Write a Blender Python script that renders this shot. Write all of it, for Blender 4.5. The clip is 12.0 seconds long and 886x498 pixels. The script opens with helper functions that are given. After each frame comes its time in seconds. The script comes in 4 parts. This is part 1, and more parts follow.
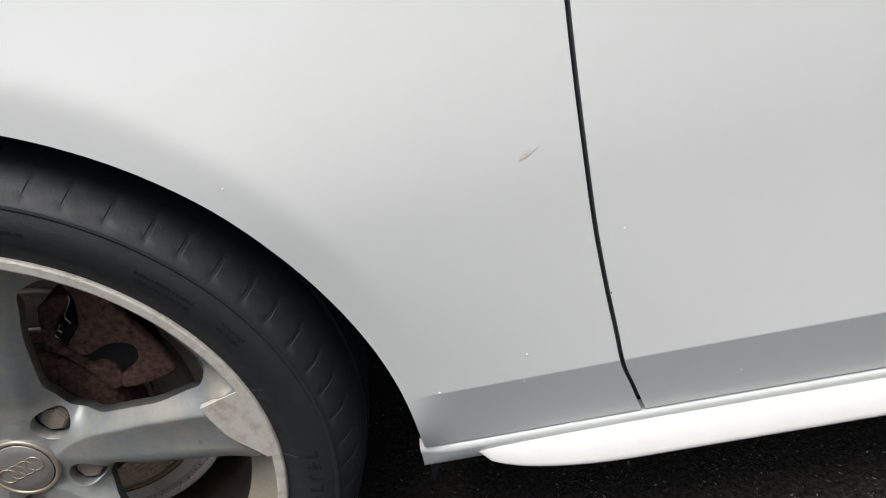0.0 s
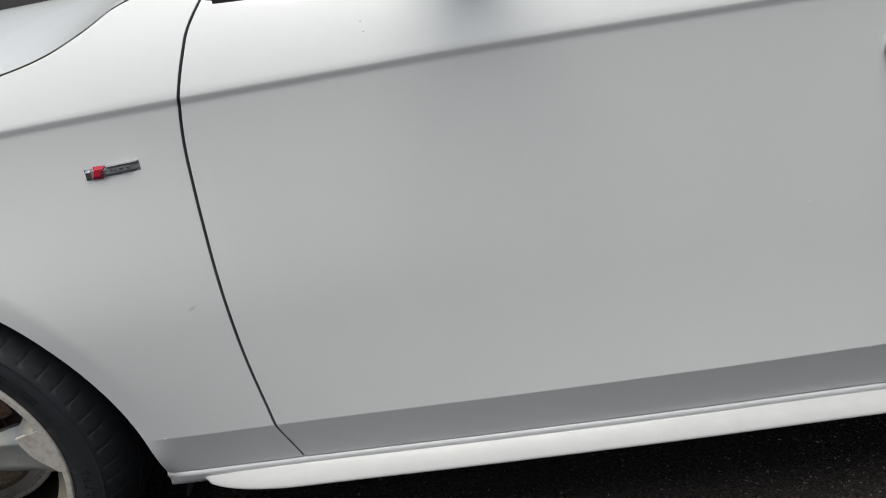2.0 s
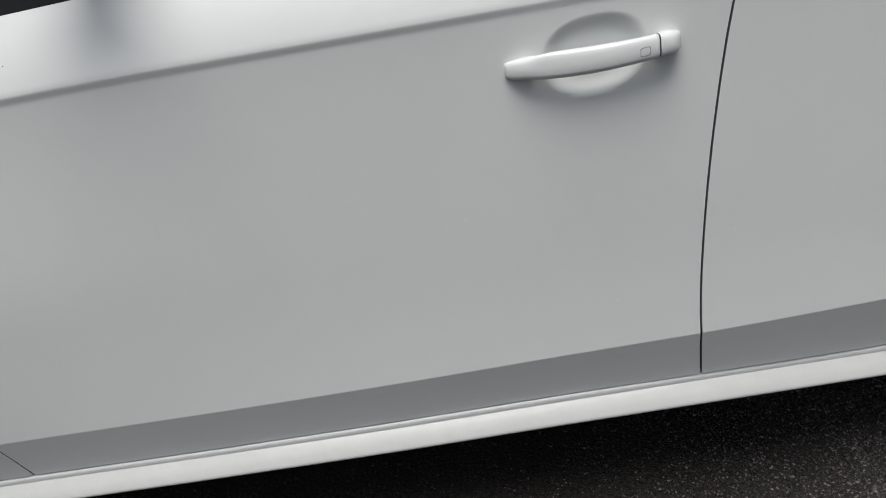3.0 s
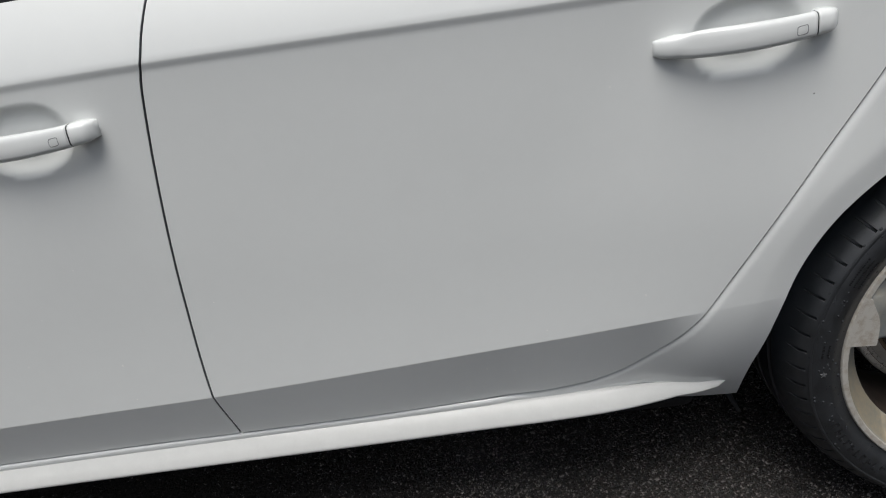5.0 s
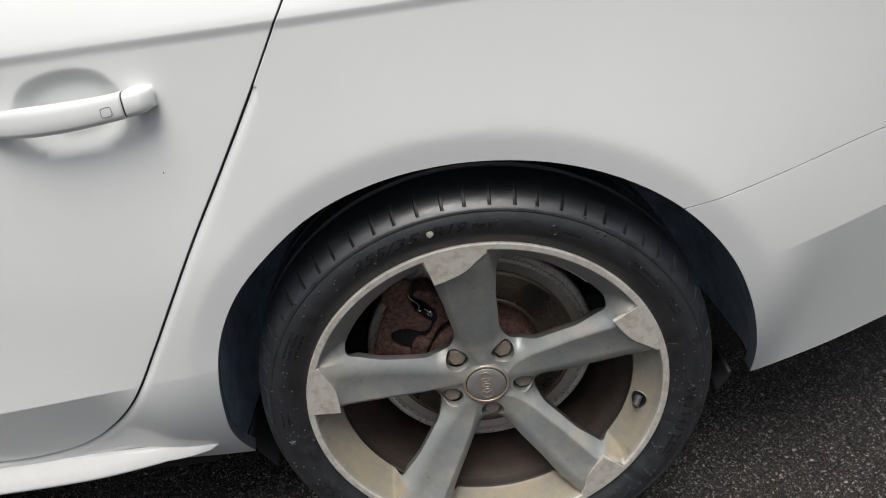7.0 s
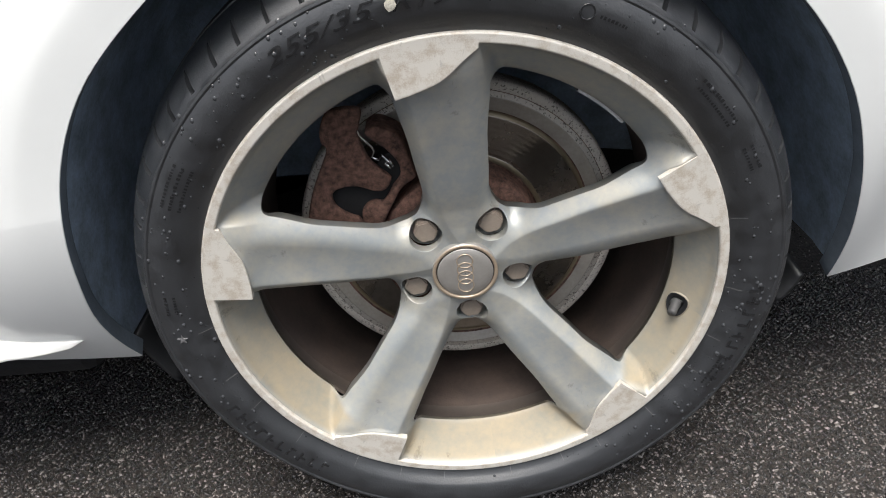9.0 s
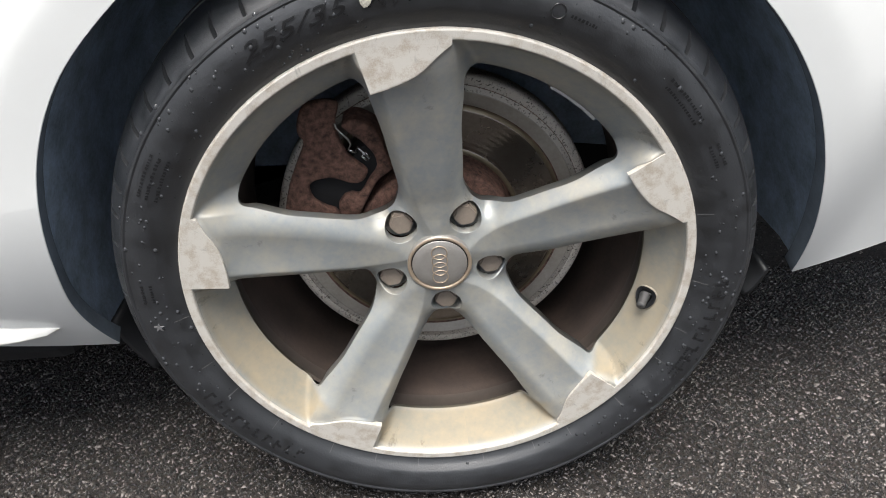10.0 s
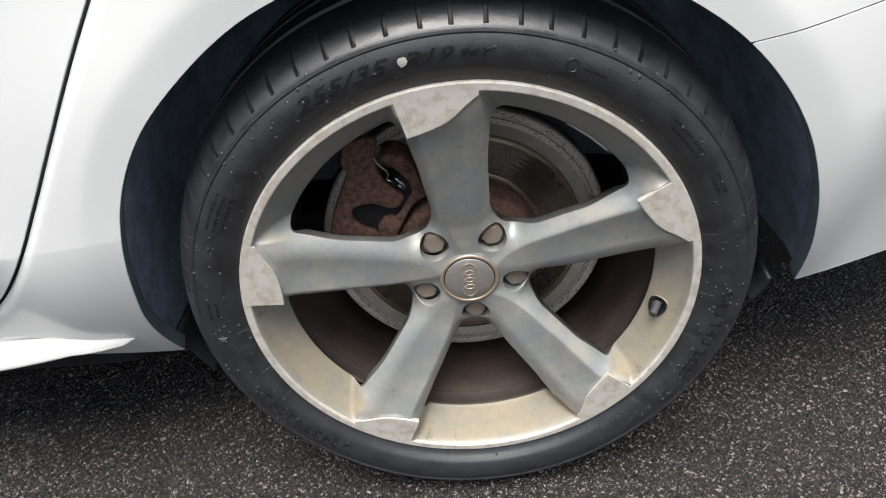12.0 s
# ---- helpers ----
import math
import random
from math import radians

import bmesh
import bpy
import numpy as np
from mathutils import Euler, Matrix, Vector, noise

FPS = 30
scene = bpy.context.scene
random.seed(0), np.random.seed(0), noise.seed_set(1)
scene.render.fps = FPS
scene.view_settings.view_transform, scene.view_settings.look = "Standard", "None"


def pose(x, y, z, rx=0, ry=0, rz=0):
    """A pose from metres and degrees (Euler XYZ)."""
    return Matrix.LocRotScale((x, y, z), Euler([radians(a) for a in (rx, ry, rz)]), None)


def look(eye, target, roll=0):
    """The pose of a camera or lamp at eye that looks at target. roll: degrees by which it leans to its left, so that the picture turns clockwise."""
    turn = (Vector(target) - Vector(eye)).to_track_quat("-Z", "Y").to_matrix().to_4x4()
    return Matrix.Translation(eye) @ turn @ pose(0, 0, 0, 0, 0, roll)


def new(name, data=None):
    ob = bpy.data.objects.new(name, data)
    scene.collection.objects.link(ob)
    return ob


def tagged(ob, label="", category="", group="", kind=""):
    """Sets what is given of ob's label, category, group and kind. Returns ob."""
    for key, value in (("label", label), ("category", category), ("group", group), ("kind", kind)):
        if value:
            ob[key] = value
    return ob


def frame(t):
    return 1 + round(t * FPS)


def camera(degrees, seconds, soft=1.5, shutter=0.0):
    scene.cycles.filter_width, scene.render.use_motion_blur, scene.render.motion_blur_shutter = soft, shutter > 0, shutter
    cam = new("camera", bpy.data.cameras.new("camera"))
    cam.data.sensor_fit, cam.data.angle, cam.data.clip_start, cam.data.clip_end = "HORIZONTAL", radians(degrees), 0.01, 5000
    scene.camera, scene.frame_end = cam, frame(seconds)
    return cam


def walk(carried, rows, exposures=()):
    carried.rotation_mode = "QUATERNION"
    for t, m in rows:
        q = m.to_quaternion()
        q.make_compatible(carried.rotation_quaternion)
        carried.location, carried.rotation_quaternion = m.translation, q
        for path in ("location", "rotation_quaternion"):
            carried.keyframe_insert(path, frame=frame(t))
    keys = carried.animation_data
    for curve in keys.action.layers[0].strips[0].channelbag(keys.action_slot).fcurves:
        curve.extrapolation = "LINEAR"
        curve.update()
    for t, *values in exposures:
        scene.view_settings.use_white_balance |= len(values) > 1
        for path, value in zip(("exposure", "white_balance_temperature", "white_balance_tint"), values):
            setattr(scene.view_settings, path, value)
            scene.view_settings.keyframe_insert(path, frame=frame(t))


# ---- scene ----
# ======== camera and walk ========
# seconds, x, y, z, pitch, roll, yaw
PATH = [
    (0, 0.4605, -0.4951, 0.7497, -28.58, 9.94, -2.72),
    (0.5, 0.5106, -0.7000, 0.8905, -29.61, 8.03, -2.39),
    (0.8, 0.5359, -0.7677, 0.9224, -28.47, 7.48, -2.65),
    (1, 0.5780, -0.7640, 0.9518, -29.04, 7.19, -2.03),
    (1.5, 0.7194, -0.7822, 0.9845, -27.35, 6.78, -1.91),
    (2, 0.8880, -0.8211, 0.9814, -25.44, 7.08, -1.09),
    (2.5, 1.1101, -0.8575, 0.9526, -24.82, 7.37, -0.90),
    (3, 1.3102, -0.8548, 0.9591, -25.10, 7.67, -2.32),
    (3.2, 1.3983, -0.8299, 0.9685, -25.91, 7.70, -2.52),
    (4.8, 2.0098, -0.8427, 0.9755, -25.79, 7.80, -0.82),
    (5, 2.0680, -0.8454, 0.9775, -25.93, 7.96, 0.06),
    (5.5, 2.2510, -0.7971, 0.9758, -26.31, 8.15, 0.69),
    (6, 2.4259, -0.7500, 1.0089, -27.76, 8.57, 0.35),
    (6.5, 2.6459, -0.7639, 0.9855, -28.71, 8.03, -0.84),
    (7, 2.7971, -0.7543, 0.9847, -29.11, 7.28, -2.36),
    (7.4, 2.8317, -0.6809, 0.8734, -29.79, 6.70, -2.33),
    (7.5, 2.8321, -0.6611, 0.8306, -29.99, 6.53, -2.04),
    (9.3, 2.7852, -0.5562, 0.7232, -32.69, 3.40, -2.58),
    (9.5, 2.7903, -0.5596, 0.7264, -32.85, 3.17, -2.77),
    (10, 2.7985, -0.5672, 0.7311, -33.21, 2.65, -3.05),
    (10.5, 2.8024, -0.5954, 0.7591, -33.52, 2.46, -2.81),
    (11, 2.7961, -0.6149, 0.7863, -33.64, 2.83, -2.18),
    (11.5, 2.7891, -0.6237, 0.8000, -34.22, 3.54, -1.54),
    (12, 2.7976, -0.6101, 0.8110, -34.87, 4.56, -1.67),
]
cam = camera(64.94, 12.0, 1.0)
walk(cam, [(t, pose(x, y, z, 90 + p, r, w)) for t, x, y, z, p, r, w in PATH],
     exposures=[(0, 0.47, 6450, 10), (0.5, 0.38, 6400, 9.5), (1, 0.15, 6350, 9), (1.5, -0.02, 6350, 9), (2.5, -0.2, 6350, 9), (3.2, -0.22, 6350, 9),
                (4.8, -0.20, 6350, 9), (6, -0.03, 6400, 9.5), (7, 0.22, 6500, 10), (7.4, 0.22, 6500, 10), (7.7, 0.36, 6500, 10), (9.3, 1.20, 6500, 10),
                (10.5, 1.13, 6500, 10), (12, 0.93, 6450, 10)])

# ======== world and sun ========
world = bpy.data.worlds.new("overcast_sky")
scene.world = world
world.use_nodes = True
wn, wl = world.node_tree.nodes, world.node_tree.links
wn.clear()
w_out, w_bg, w_sky, w_hs = (wn.new("ShaderNodeOutputWorld"), wn.new("ShaderNodeBackground"),
                            wn.new("ShaderNodeTexSky"), wn.new("ShaderNodeHueSaturation"))
w_sky.sky_type, w_sky.sun_disc = "NISHITA", False
w_sky.sun_elevation, w_sky.sun_rotation = radians(70), radians(190)
w_sky.air_density, w_sky.dust_density = 1.0, 3.0
w_hs.inputs["Saturation"].default_value = 0.40
w_bg.inputs["Strength"].default_value = 0.10
wl.new(w_sky.outputs[0], w_hs.inputs["Color"])
wl.new(w_hs.outputs[0], w_bg.inputs["Color"])
wl.new(w_bg.outputs[0], w_out.inputs[0])
sun = new("sun", bpy.data.lights.new("sun", "SUN"))
sun.data.energy, sun.data.angle, sun.data.color = 3.2, radians(40), (1.0, 0.96, 0.90)
sun.matrix_world = look((0.6, -1.5, 5.0), (0.9, 0.0, 0.0))

# ======== materials ========


def material(name, color, rough=0.5, metal=0.0, coat=0.0, var=0.0, scale=30.0, bump=0.0, bscale=200.0,
             color2=None, thresh=None, rvar=0.0, spec=0.5, smear=None, drag=None):
    """A surface with colour variation at two scales, roughness variation and fine relief, in object space."""
    m = bpy.data.materials.new(name)
    m.use_nodes = True
    nt = m.node_tree
    bs = nt.nodes["Principled BSDF"]
    bs.inputs["Roughness"].default_value, bs.inputs["Metallic"].default_value = rough, metal
    bs.inputs["Specular IOR Level"].default_value = spec
    bs.inputs["Coat Weight"].default_value, bs.inputs["Coat Roughness"].default_value = coat, 0.06
    co = nt.nodes.new("ShaderNodeTexCoord")

    def noise_tex(s, detail=5.0, rg=0.6):
        n = nt.nodes.new("ShaderNodeTexNoise")
        n.inputs["Scale"].default_value, n.inputs["Detail"].default_value = s, detail
        n.inputs["Roughness"].default_value = rg
        nt.links.new(co.outputs["Object"], n.inputs["Vector"])
        return n
    big, small = noise_tex(scale), noise_tex(scale * 9, 3.0)
    mixed = nt.nodes.new("ShaderNodeMath")
    mixed.operation = "MULTIPLY_ADD"
    nt.links.new(small.outputs["Fac"], mixed.inputs[0])
    mixed.inputs[1].default_value = 0.4
    nt.links.new(big.outputs["Fac"], mixed.inputs[2])
    ramp = nt.nodes.new("ShaderNodeValToRGB")
    lo, hi = thresh if thresh else (0.45, 0.95)
    ramp.color_ramp.elements[0].position, ramp.color_ramp.elements[1].position = lo, hi
    c2 = color2 if color2 else tuple(min(1, c * (1 + var)) for c in color)
    c1 = color if color2 else tuple(c * (1 - var) for c in color)
    ramp.color_ramp.elements[0].color = (*c1, 1)
    ramp.color_ramp.elements[1].color = (*c2, 1)
    nt.links.new(mixed.outputs[0], ramp.inputs[0])
    tint = ramp.outputs[0]
    if smear:
        # wiped dirt: irregular smudges with soft edges
        col, sc, s_lo, s_hi = smear
        sn, sm, sx = noise_tex(sc, 9.0, 0.72), nt.nodes.new("ShaderNodeMapRange"), nt.nodes.new("ShaderNodeMix")
        sn.inputs["Distortion"].default_value = 0.6
        if drag:
            # scuffs drawn out along one way
            pull = nt.nodes.new("ShaderNodeVectorMath")
            pull.operation = "MULTIPLY"
            pull.inputs[1].default_value = drag
            nt.links.new(co.outputs["Object"], pull.inputs[0])
            nt.links.new(pull.outputs[0], sn.inputs["Vector"])
        sm.inputs["From Min"].default_value, sm.inputs["From Max"].default_value = s_lo, s_hi
        sx.data_type = "RGBA"
        nt.links.new(sn.outputs["Fac"], sm.inputs["Value"])
        nt.links.new(sm.outputs[0], sx.inputs[0])
        nt.links.new(tint, sx.inputs[6])
        sx.inputs[7].default_value = (*col, 1)
        tint = sx.outputs[2]
    nt.links.new(tint, bs.inputs["Base Color"])
    if rvar:
        mr = nt.nodes.new("ShaderNodeMapRange")
        mr.inputs["From Min"].default_value, mr.inputs["From Max"].default_value = 0.35, 0.7
        mr.inputs["To Min"].default_value, mr.inputs["To Max"].default_value = rough - rvar, rough + rvar
        nt.links.new(big.outputs["Fac"], mr.inputs["Value"])
        nt.links.new(mr.outputs[0], bs.inputs["Roughness"])
    if bump:
        bn, bt = nt.nodes.new("ShaderNodeBump"), noise_tex(bscale, 4.0)
        bn.inputs["Strength"].default_value, bn.inputs["Distance"].default_value = 1.0, bump
        nt.links.new(bt.outputs["Fac"], bn.inputs["Height"])
        nt.links.new(bn.outputs[0], bs.inputs["Normal"])
    return m


M_PAINT = material("white_paint", (0.767, 0.78, 0.772), 0.38, 0.0, 0.7, 0.015, 6.0, 0.00002, 500.0)
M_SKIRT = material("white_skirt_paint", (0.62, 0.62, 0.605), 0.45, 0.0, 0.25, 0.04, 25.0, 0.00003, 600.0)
M_BLACK = material("black_trim", (0.012, 0.013, 0.015), 0.5, 0.0, 0.0, 0.3, 60.0, 0.0001, 900.0)
# lens haze over the dark liner is put into this pale blue base
M_LINER = material("hazed_liner_plastic", (0.40, 0.50, 0.62), 0.75, 0.0, 0.0, 0.4, 25.0, 0.0008, 160.0)
# dark navy for the arch's return edge: the arch's shade put into the colour
M_FLANGE = material("arch_edge_shade", (0.12, 0.148, 0.18), 0.8, 0.0, 0.0, 0.2, 40.0, 0.0003, 300.0)
# grey on panel edges that are body white: gap shade put into the colour
M_EDGE = material("shut_line_shade", (0.16, 0.165, 0.18), 0.6, 0.0, 0.0, 0.15, 40.0)
M_UNDER = material("underbody_coating", (0.006, 0.006, 0.007), 0.85, 0.0, 0.0, 0.3, 20.0, 0.001, 90.0)
M_TYRE = material("tyre_rubber", (0.0125, 0.0145, 0.0180), 0.46, 0.0, 0.5, 0.0, 48.0, 0.0003, 420.0,
                  color2=(0.008, 0.009, 0.0108), thresh=(0.70, 0.86), rvar=-0.12, spec=1.0)
M_TYRE.node_tree.nodes["Principled BSDF"].inputs["Coat Roughness"].default_value = 0.46      # a thin wet film
# matte copy of the tyre rubber, for the dimmer front tyre
M_TYRE_DULL = material("dull_tyre_rubber", (0.0125, 0.0145, 0.0180), 0.68, 0.0, 0.0, 0.0, 48.0, 0.0003, 420.0,
                       color2=(0.009, 0.010, 0.012), thresh=(0.70, 0.86), rvar=0.06, spec=0.5)
M_ALLOY = material("grey_alloy_paint", (0.29, 0.313, 0.320), 0.48, 0.42, 0.0, 0.0, 14.0, 0.00005, 900.0,
                   color2=(0.44, 0.41, 0.345), thresh=(0.56, 0.96), rvar=0.07, smear=((0.13, 0.13, 0.125), 19.0, 0.585, 0.70))


def add_rim_dust_and_light(m, col):
    """Tan tint on the cone between spokes and lip, at a wide radius and behind the wheel's face: dust, with warm light
    from above painted on the lower cone.
    """
    nt = m.node_tree
    bs = nt.nodes["Principled BSDF"]
    old = bs.inputs["Base Color"].links[0].from_socket
    co, flat, ln, sep = (nt.nodes.new("ShaderNodeTexCoord"), nt.nodes.new("ShaderNodeVectorMath"), nt.nodes.new("ShaderNodeVectorMath"),
                         nt.nodes.new("ShaderNodeSeparateXYZ"))
    flat.operation, ln.operation = "MULTIPLY", "LENGTH"
    flat.inputs[1].default_value = (1, 0, 1)
    nt.links.new(co.outputs["Object"], flat.inputs[0])
    nt.links.new(flat.outputs[0], ln.inputs[0])
    nt.links.new(co.outputs["Object"], sep.inputs[0])
    facs = []
    # world height keeps the tint to the low cone, where warm light is painted
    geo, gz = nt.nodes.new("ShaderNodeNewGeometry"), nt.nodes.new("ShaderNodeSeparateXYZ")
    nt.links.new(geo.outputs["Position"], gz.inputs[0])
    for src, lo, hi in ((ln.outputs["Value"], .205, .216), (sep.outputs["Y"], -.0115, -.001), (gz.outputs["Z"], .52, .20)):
        mr = nt.nodes.new("ShaderNodeMapRange")
        mr.interpolation_type = "SMOOTHSTEP"
        mr.inputs["From Min"].default_value, mr.inputs["From Max"].default_value = lo, hi
        nt.links.new(src, mr.inputs["Value"])
        facs.append(mr.outputs[0])
    mul, mix = nt.nodes.new("ShaderNodeMath"), nt.nodes.new("ShaderNodeMix")
    mul.operation, mix.data_type, mix.blend_type = "MULTIPLY", "RGBA", "MULTIPLY"
    nt.links.new(facs[0], mul.inputs[0])
    nt.links.new(facs[1], mul.inputs[1])
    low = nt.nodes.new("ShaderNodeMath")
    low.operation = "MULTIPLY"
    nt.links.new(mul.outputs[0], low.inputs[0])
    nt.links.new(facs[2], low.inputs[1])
    nt.links.new(low.outputs[0], mix.inputs[0])
    nt.links.new(old, mix.inputs[6])
    mix.inputs[7].default_value = (*col, 1)
    nt.links.new(mix.outputs[2], bs.inputs["Base Color"])
    dull = nt.nodes.new("ShaderNodeMix")
    nt.links.new(low.outputs[0], dull.inputs[0])
    nt.links.new(bs.inputs["Roughness"].links[0].from_socket, dull.inputs[2])
    dull.inputs[3].default_value = 0.8
    nt.links.new(dull.outputs[0], bs.inputs["Roughness"])
    bare = nt.nodes.new("ShaderNodeMapRange")
    bare.inputs["To Min"].default_value, bare.inputs["To Max"].default_value = bs.inputs["Metallic"].default_value, 0.05
    nt.links.new(low.outputs[0], bare.inputs["Value"])
    nt.links.new(bare.outputs[0], bs.inputs["Metallic"])


add_rim_dust_and_light(M_ALLOY, (0.80, 0.695, 0.55))
M_LIP = material("machined_rim_lip", (0.43, 0.38, 0.32), 0.5, 0.12, 0.0, 0.0, 95.0, 0.0003, 1400.0,
                 color2=(0.56, 0.535, 0.49), thresh=(0.52, 0.74), rvar=0.1, smear=((0.34, 0.325, 0.30), 60.0, 0.60, 0.68), drag=(1.0, 1.0, 0.35))
M_BARREL = material("dusty_rim_barrel", (0.30, 0.275, 0.23), 0.55, 0.5, 0.0, 0.0, 22.0, 0.0001, 700.0,
                    color2=(0.36, 0.305, 0.225), thresh=(0.45, 1.0), smear=((0.20, 0.16, 0.12), 24.0, 0.60, 0.80))
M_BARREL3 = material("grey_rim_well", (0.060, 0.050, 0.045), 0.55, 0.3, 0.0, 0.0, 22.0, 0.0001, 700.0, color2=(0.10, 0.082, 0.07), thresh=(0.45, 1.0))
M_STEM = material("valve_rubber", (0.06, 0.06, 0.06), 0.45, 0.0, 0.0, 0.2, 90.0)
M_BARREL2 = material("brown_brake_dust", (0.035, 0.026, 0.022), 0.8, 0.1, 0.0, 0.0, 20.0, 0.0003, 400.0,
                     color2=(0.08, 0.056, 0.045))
M_RUST = material("rusted_iron", (0.040, 0.019, 0.015), 0.75, 0.1, 0.0, 0.0, 150.0, 0.0016, 1000.0,
                  color2=(0.23, 0.125, 0.092), thresh=(0.52, 0.92))
M_DISC = material("brake_disc_steel", (0.17, 0.145, 0.12), 0.30, 0.85, 0.0, 0.0, 16.0, 0.00005, 300.0,
                  color2=(0.30, 0.27, 0.24), rvar=0.08)
M_DISC_RIM = material("pitted_disc_edge", (0.035, 0.028, 0.024), 0.55, 0.2, 0.0, 0.0, 430.0, 0.0006, 700.0,
                      color2=(0.56, 0.525, 0.47), thresh=(0.535, 0.645))
M_DISC_GREY = material("dull_disc_border", (0.30, 0.275, 0.24), 0.45, 0.3, 0.0, 0.0, 30.0, 0.0002, 500.0, color2=(0.46, 0.43, 0.385))
M_DISC_TAN = material("tan_disc_band", (0.20, 0.165, 0.11), 0.4, 0.5, 0.0, 0.2, 40.0)
M_WEIGHT = material("balance_weight_metal", (0.58, 0.59, 0.60), 0.5, 0.15, 0.0, 0.08, 60.0)
M_BOLT = material("bolt_cover_plastic", (0.24, 0.20, 0.165), 0.5, 0.1, 0.0, 0.15, 50.0, 0.0001, 500.0)
M_CAP = material("centre_cap_metal", (0.37, 0.355, 0.335), 0.45, 0.6, 0.0, 0.1, 40.0, 0.0001, 700.0)
M_RING = material("tan_cap_ring", (0.46, 0.37, 0.28), 0.4, 0.6, 0.0, 0.1, 50.0)
M_CHROME = material("chrome", (0.62, 0.63, 0.65), 0.18, 1.0, 0.0, 0.05, 40.0)
M_BADGE = material("brushed_badge", (0.24, 0.245, 0.26), 0.35, 0.3, 0.0, 0.1, 80.0)
M_RED = material("red_enamel", (0.45, 0.010, 0.035), 0.3, 0.0, 0.5, 0.05, 60.0)
M_GLASS = material("tinted_glass", (0.01, 0.012, 0.014), 0.05, 0.0, 0.0, 0.05, 5.0)
M_GROUND = material("wet_asphalt", (0.006, 0.006, 0.006), 0.85, 0.0, 0.0, 0.0, 130.0, 0.004, 170.0,
                    color2=(0.060, 0.052, 0.047), thresh=(0.55, 0.95), rvar=0.1, spec=0.15)


def stone_material():
    m = bpy.data.materials.new("asphalt_aggregate")
    m.use_nodes = True
    nt = m.node_tree
    bs = nt.nodes["Principled BSDF"]
    bs.inputs["Roughness"].default_value = 0.27
    geo, ramp = nt.nodes.new("ShaderNodeNewGeometry"), nt.nodes.new("ShaderNodeValToRGB")
    e = ramp.color_ramp.elements
    e[0].position, e[0].color = 0.0, (0.008, 0.0075, 0.0075, 1)
    e[1].position, e[1].color = 1.0, (0.215, 0.195, 0.182, 1)
    mid = ramp.color_ramp.elements.new(0.71)
    mid.color = (0.026, 0.0245, 0.024, 1)
    nt.links.new(geo.outputs["Random Per Island"], ramp.inputs[0])
    nt.links.new(ramp.outputs[0], bs.inputs["Base Color"])
    return m


M_STONE = stone_material()

# ======== mesh helpers ========


def mesh_from(name, verts, faces, mats, smooth=True, mat_index=None, normals=None, sharp=0):
    me = bpy.data.meshes.new(name)
    me.from_pydata([tuple(v) for v in verts], [], [tuple(f) for f in faces])
    for m in (mats if isinstance(mats, (list, tuple)) else [mats]):
        me.materials.append(m)
    if mat_index is not None:
        me.polygons.foreach_set("material_index", mat_index)
    me.polygons.foreach_set("use_smooth", [smooth] * len(me.polygons))
    me.validate()
    if sharp:
        me.set_sharp_from_angle(angle=radians(sharp))
    if normals is not None and len(normals) == len(me.vertices):
        me.normals_split_custom_set_from_vertices([tuple(n) for n in normals])
    me.update()
    return me


def part(name, data, parent, label="", loc=None):
    """Links a mesh as one object under a thing or a part."""
    ob = new(name, data)
    ob.parent = parent
    if loc is not None:
        ob.matrix_local = loc
    if label:
        tagged(ob, label)
    return ob


def box_bm(bm, lo, hi, bevel=0.0, seg=2):
    r = bmesh.ops.create_cube(bm, size=1.0)
    for v in r["verts"]:
        v.co = Vector([lo[k] + (v.co[k] + 0.5) * (hi[k] - lo[k]) for k in range(3)])
    if bevel:
        es = list({e for v in r["verts"] for e in v.link_edges})
        bmesh.ops.bevel(bm, geom=es, offset=bevel, segments=seg, profile=0.5, affect="EDGES")


def bm_mesh(name, bm, mat, smooth=True):
    me = bpy.data.meshes.new(name)
    bmesh.ops.recalc_face_normals(bm, faces=bm.faces)
    bm.to_mesh(me)
    bm.free()
    me.materials.append(mat)
    me.polygons.foreach_set("use_smooth", [smooth] * len(me.polygons))
    return me


def lathe(name, prof, mats, seg=128, mat_rows=None, arc=(0, 360), flip=False):
    """Turns (radius, y) points round the y axis."""
    full = abs(arc[1] - arc[0]) >= 360
    n = seg if full else seg + 1
    ang = [radians(arc[0] + (arc[1] - arc[0]) * i / seg) for i in range(n)]
    vs = [(r * math.cos(a), y, r * math.sin(a)) for a in ang for r, y in prof]
    k, fs, mi = len(prof), [], []
    for i in range(seg):
        i2 = (i + 1) % n
        for j in range(k - 1):
            f = (i * k + j, i * k + j + 1, i2 * k + j + 1, i2 * k + j)
            fs.append(f[::-1] if flip else f)
            mi.append(mat_rows[j] if mat_rows else 0)
    return mesh_from(name, vs, fs, mats, True, mi)


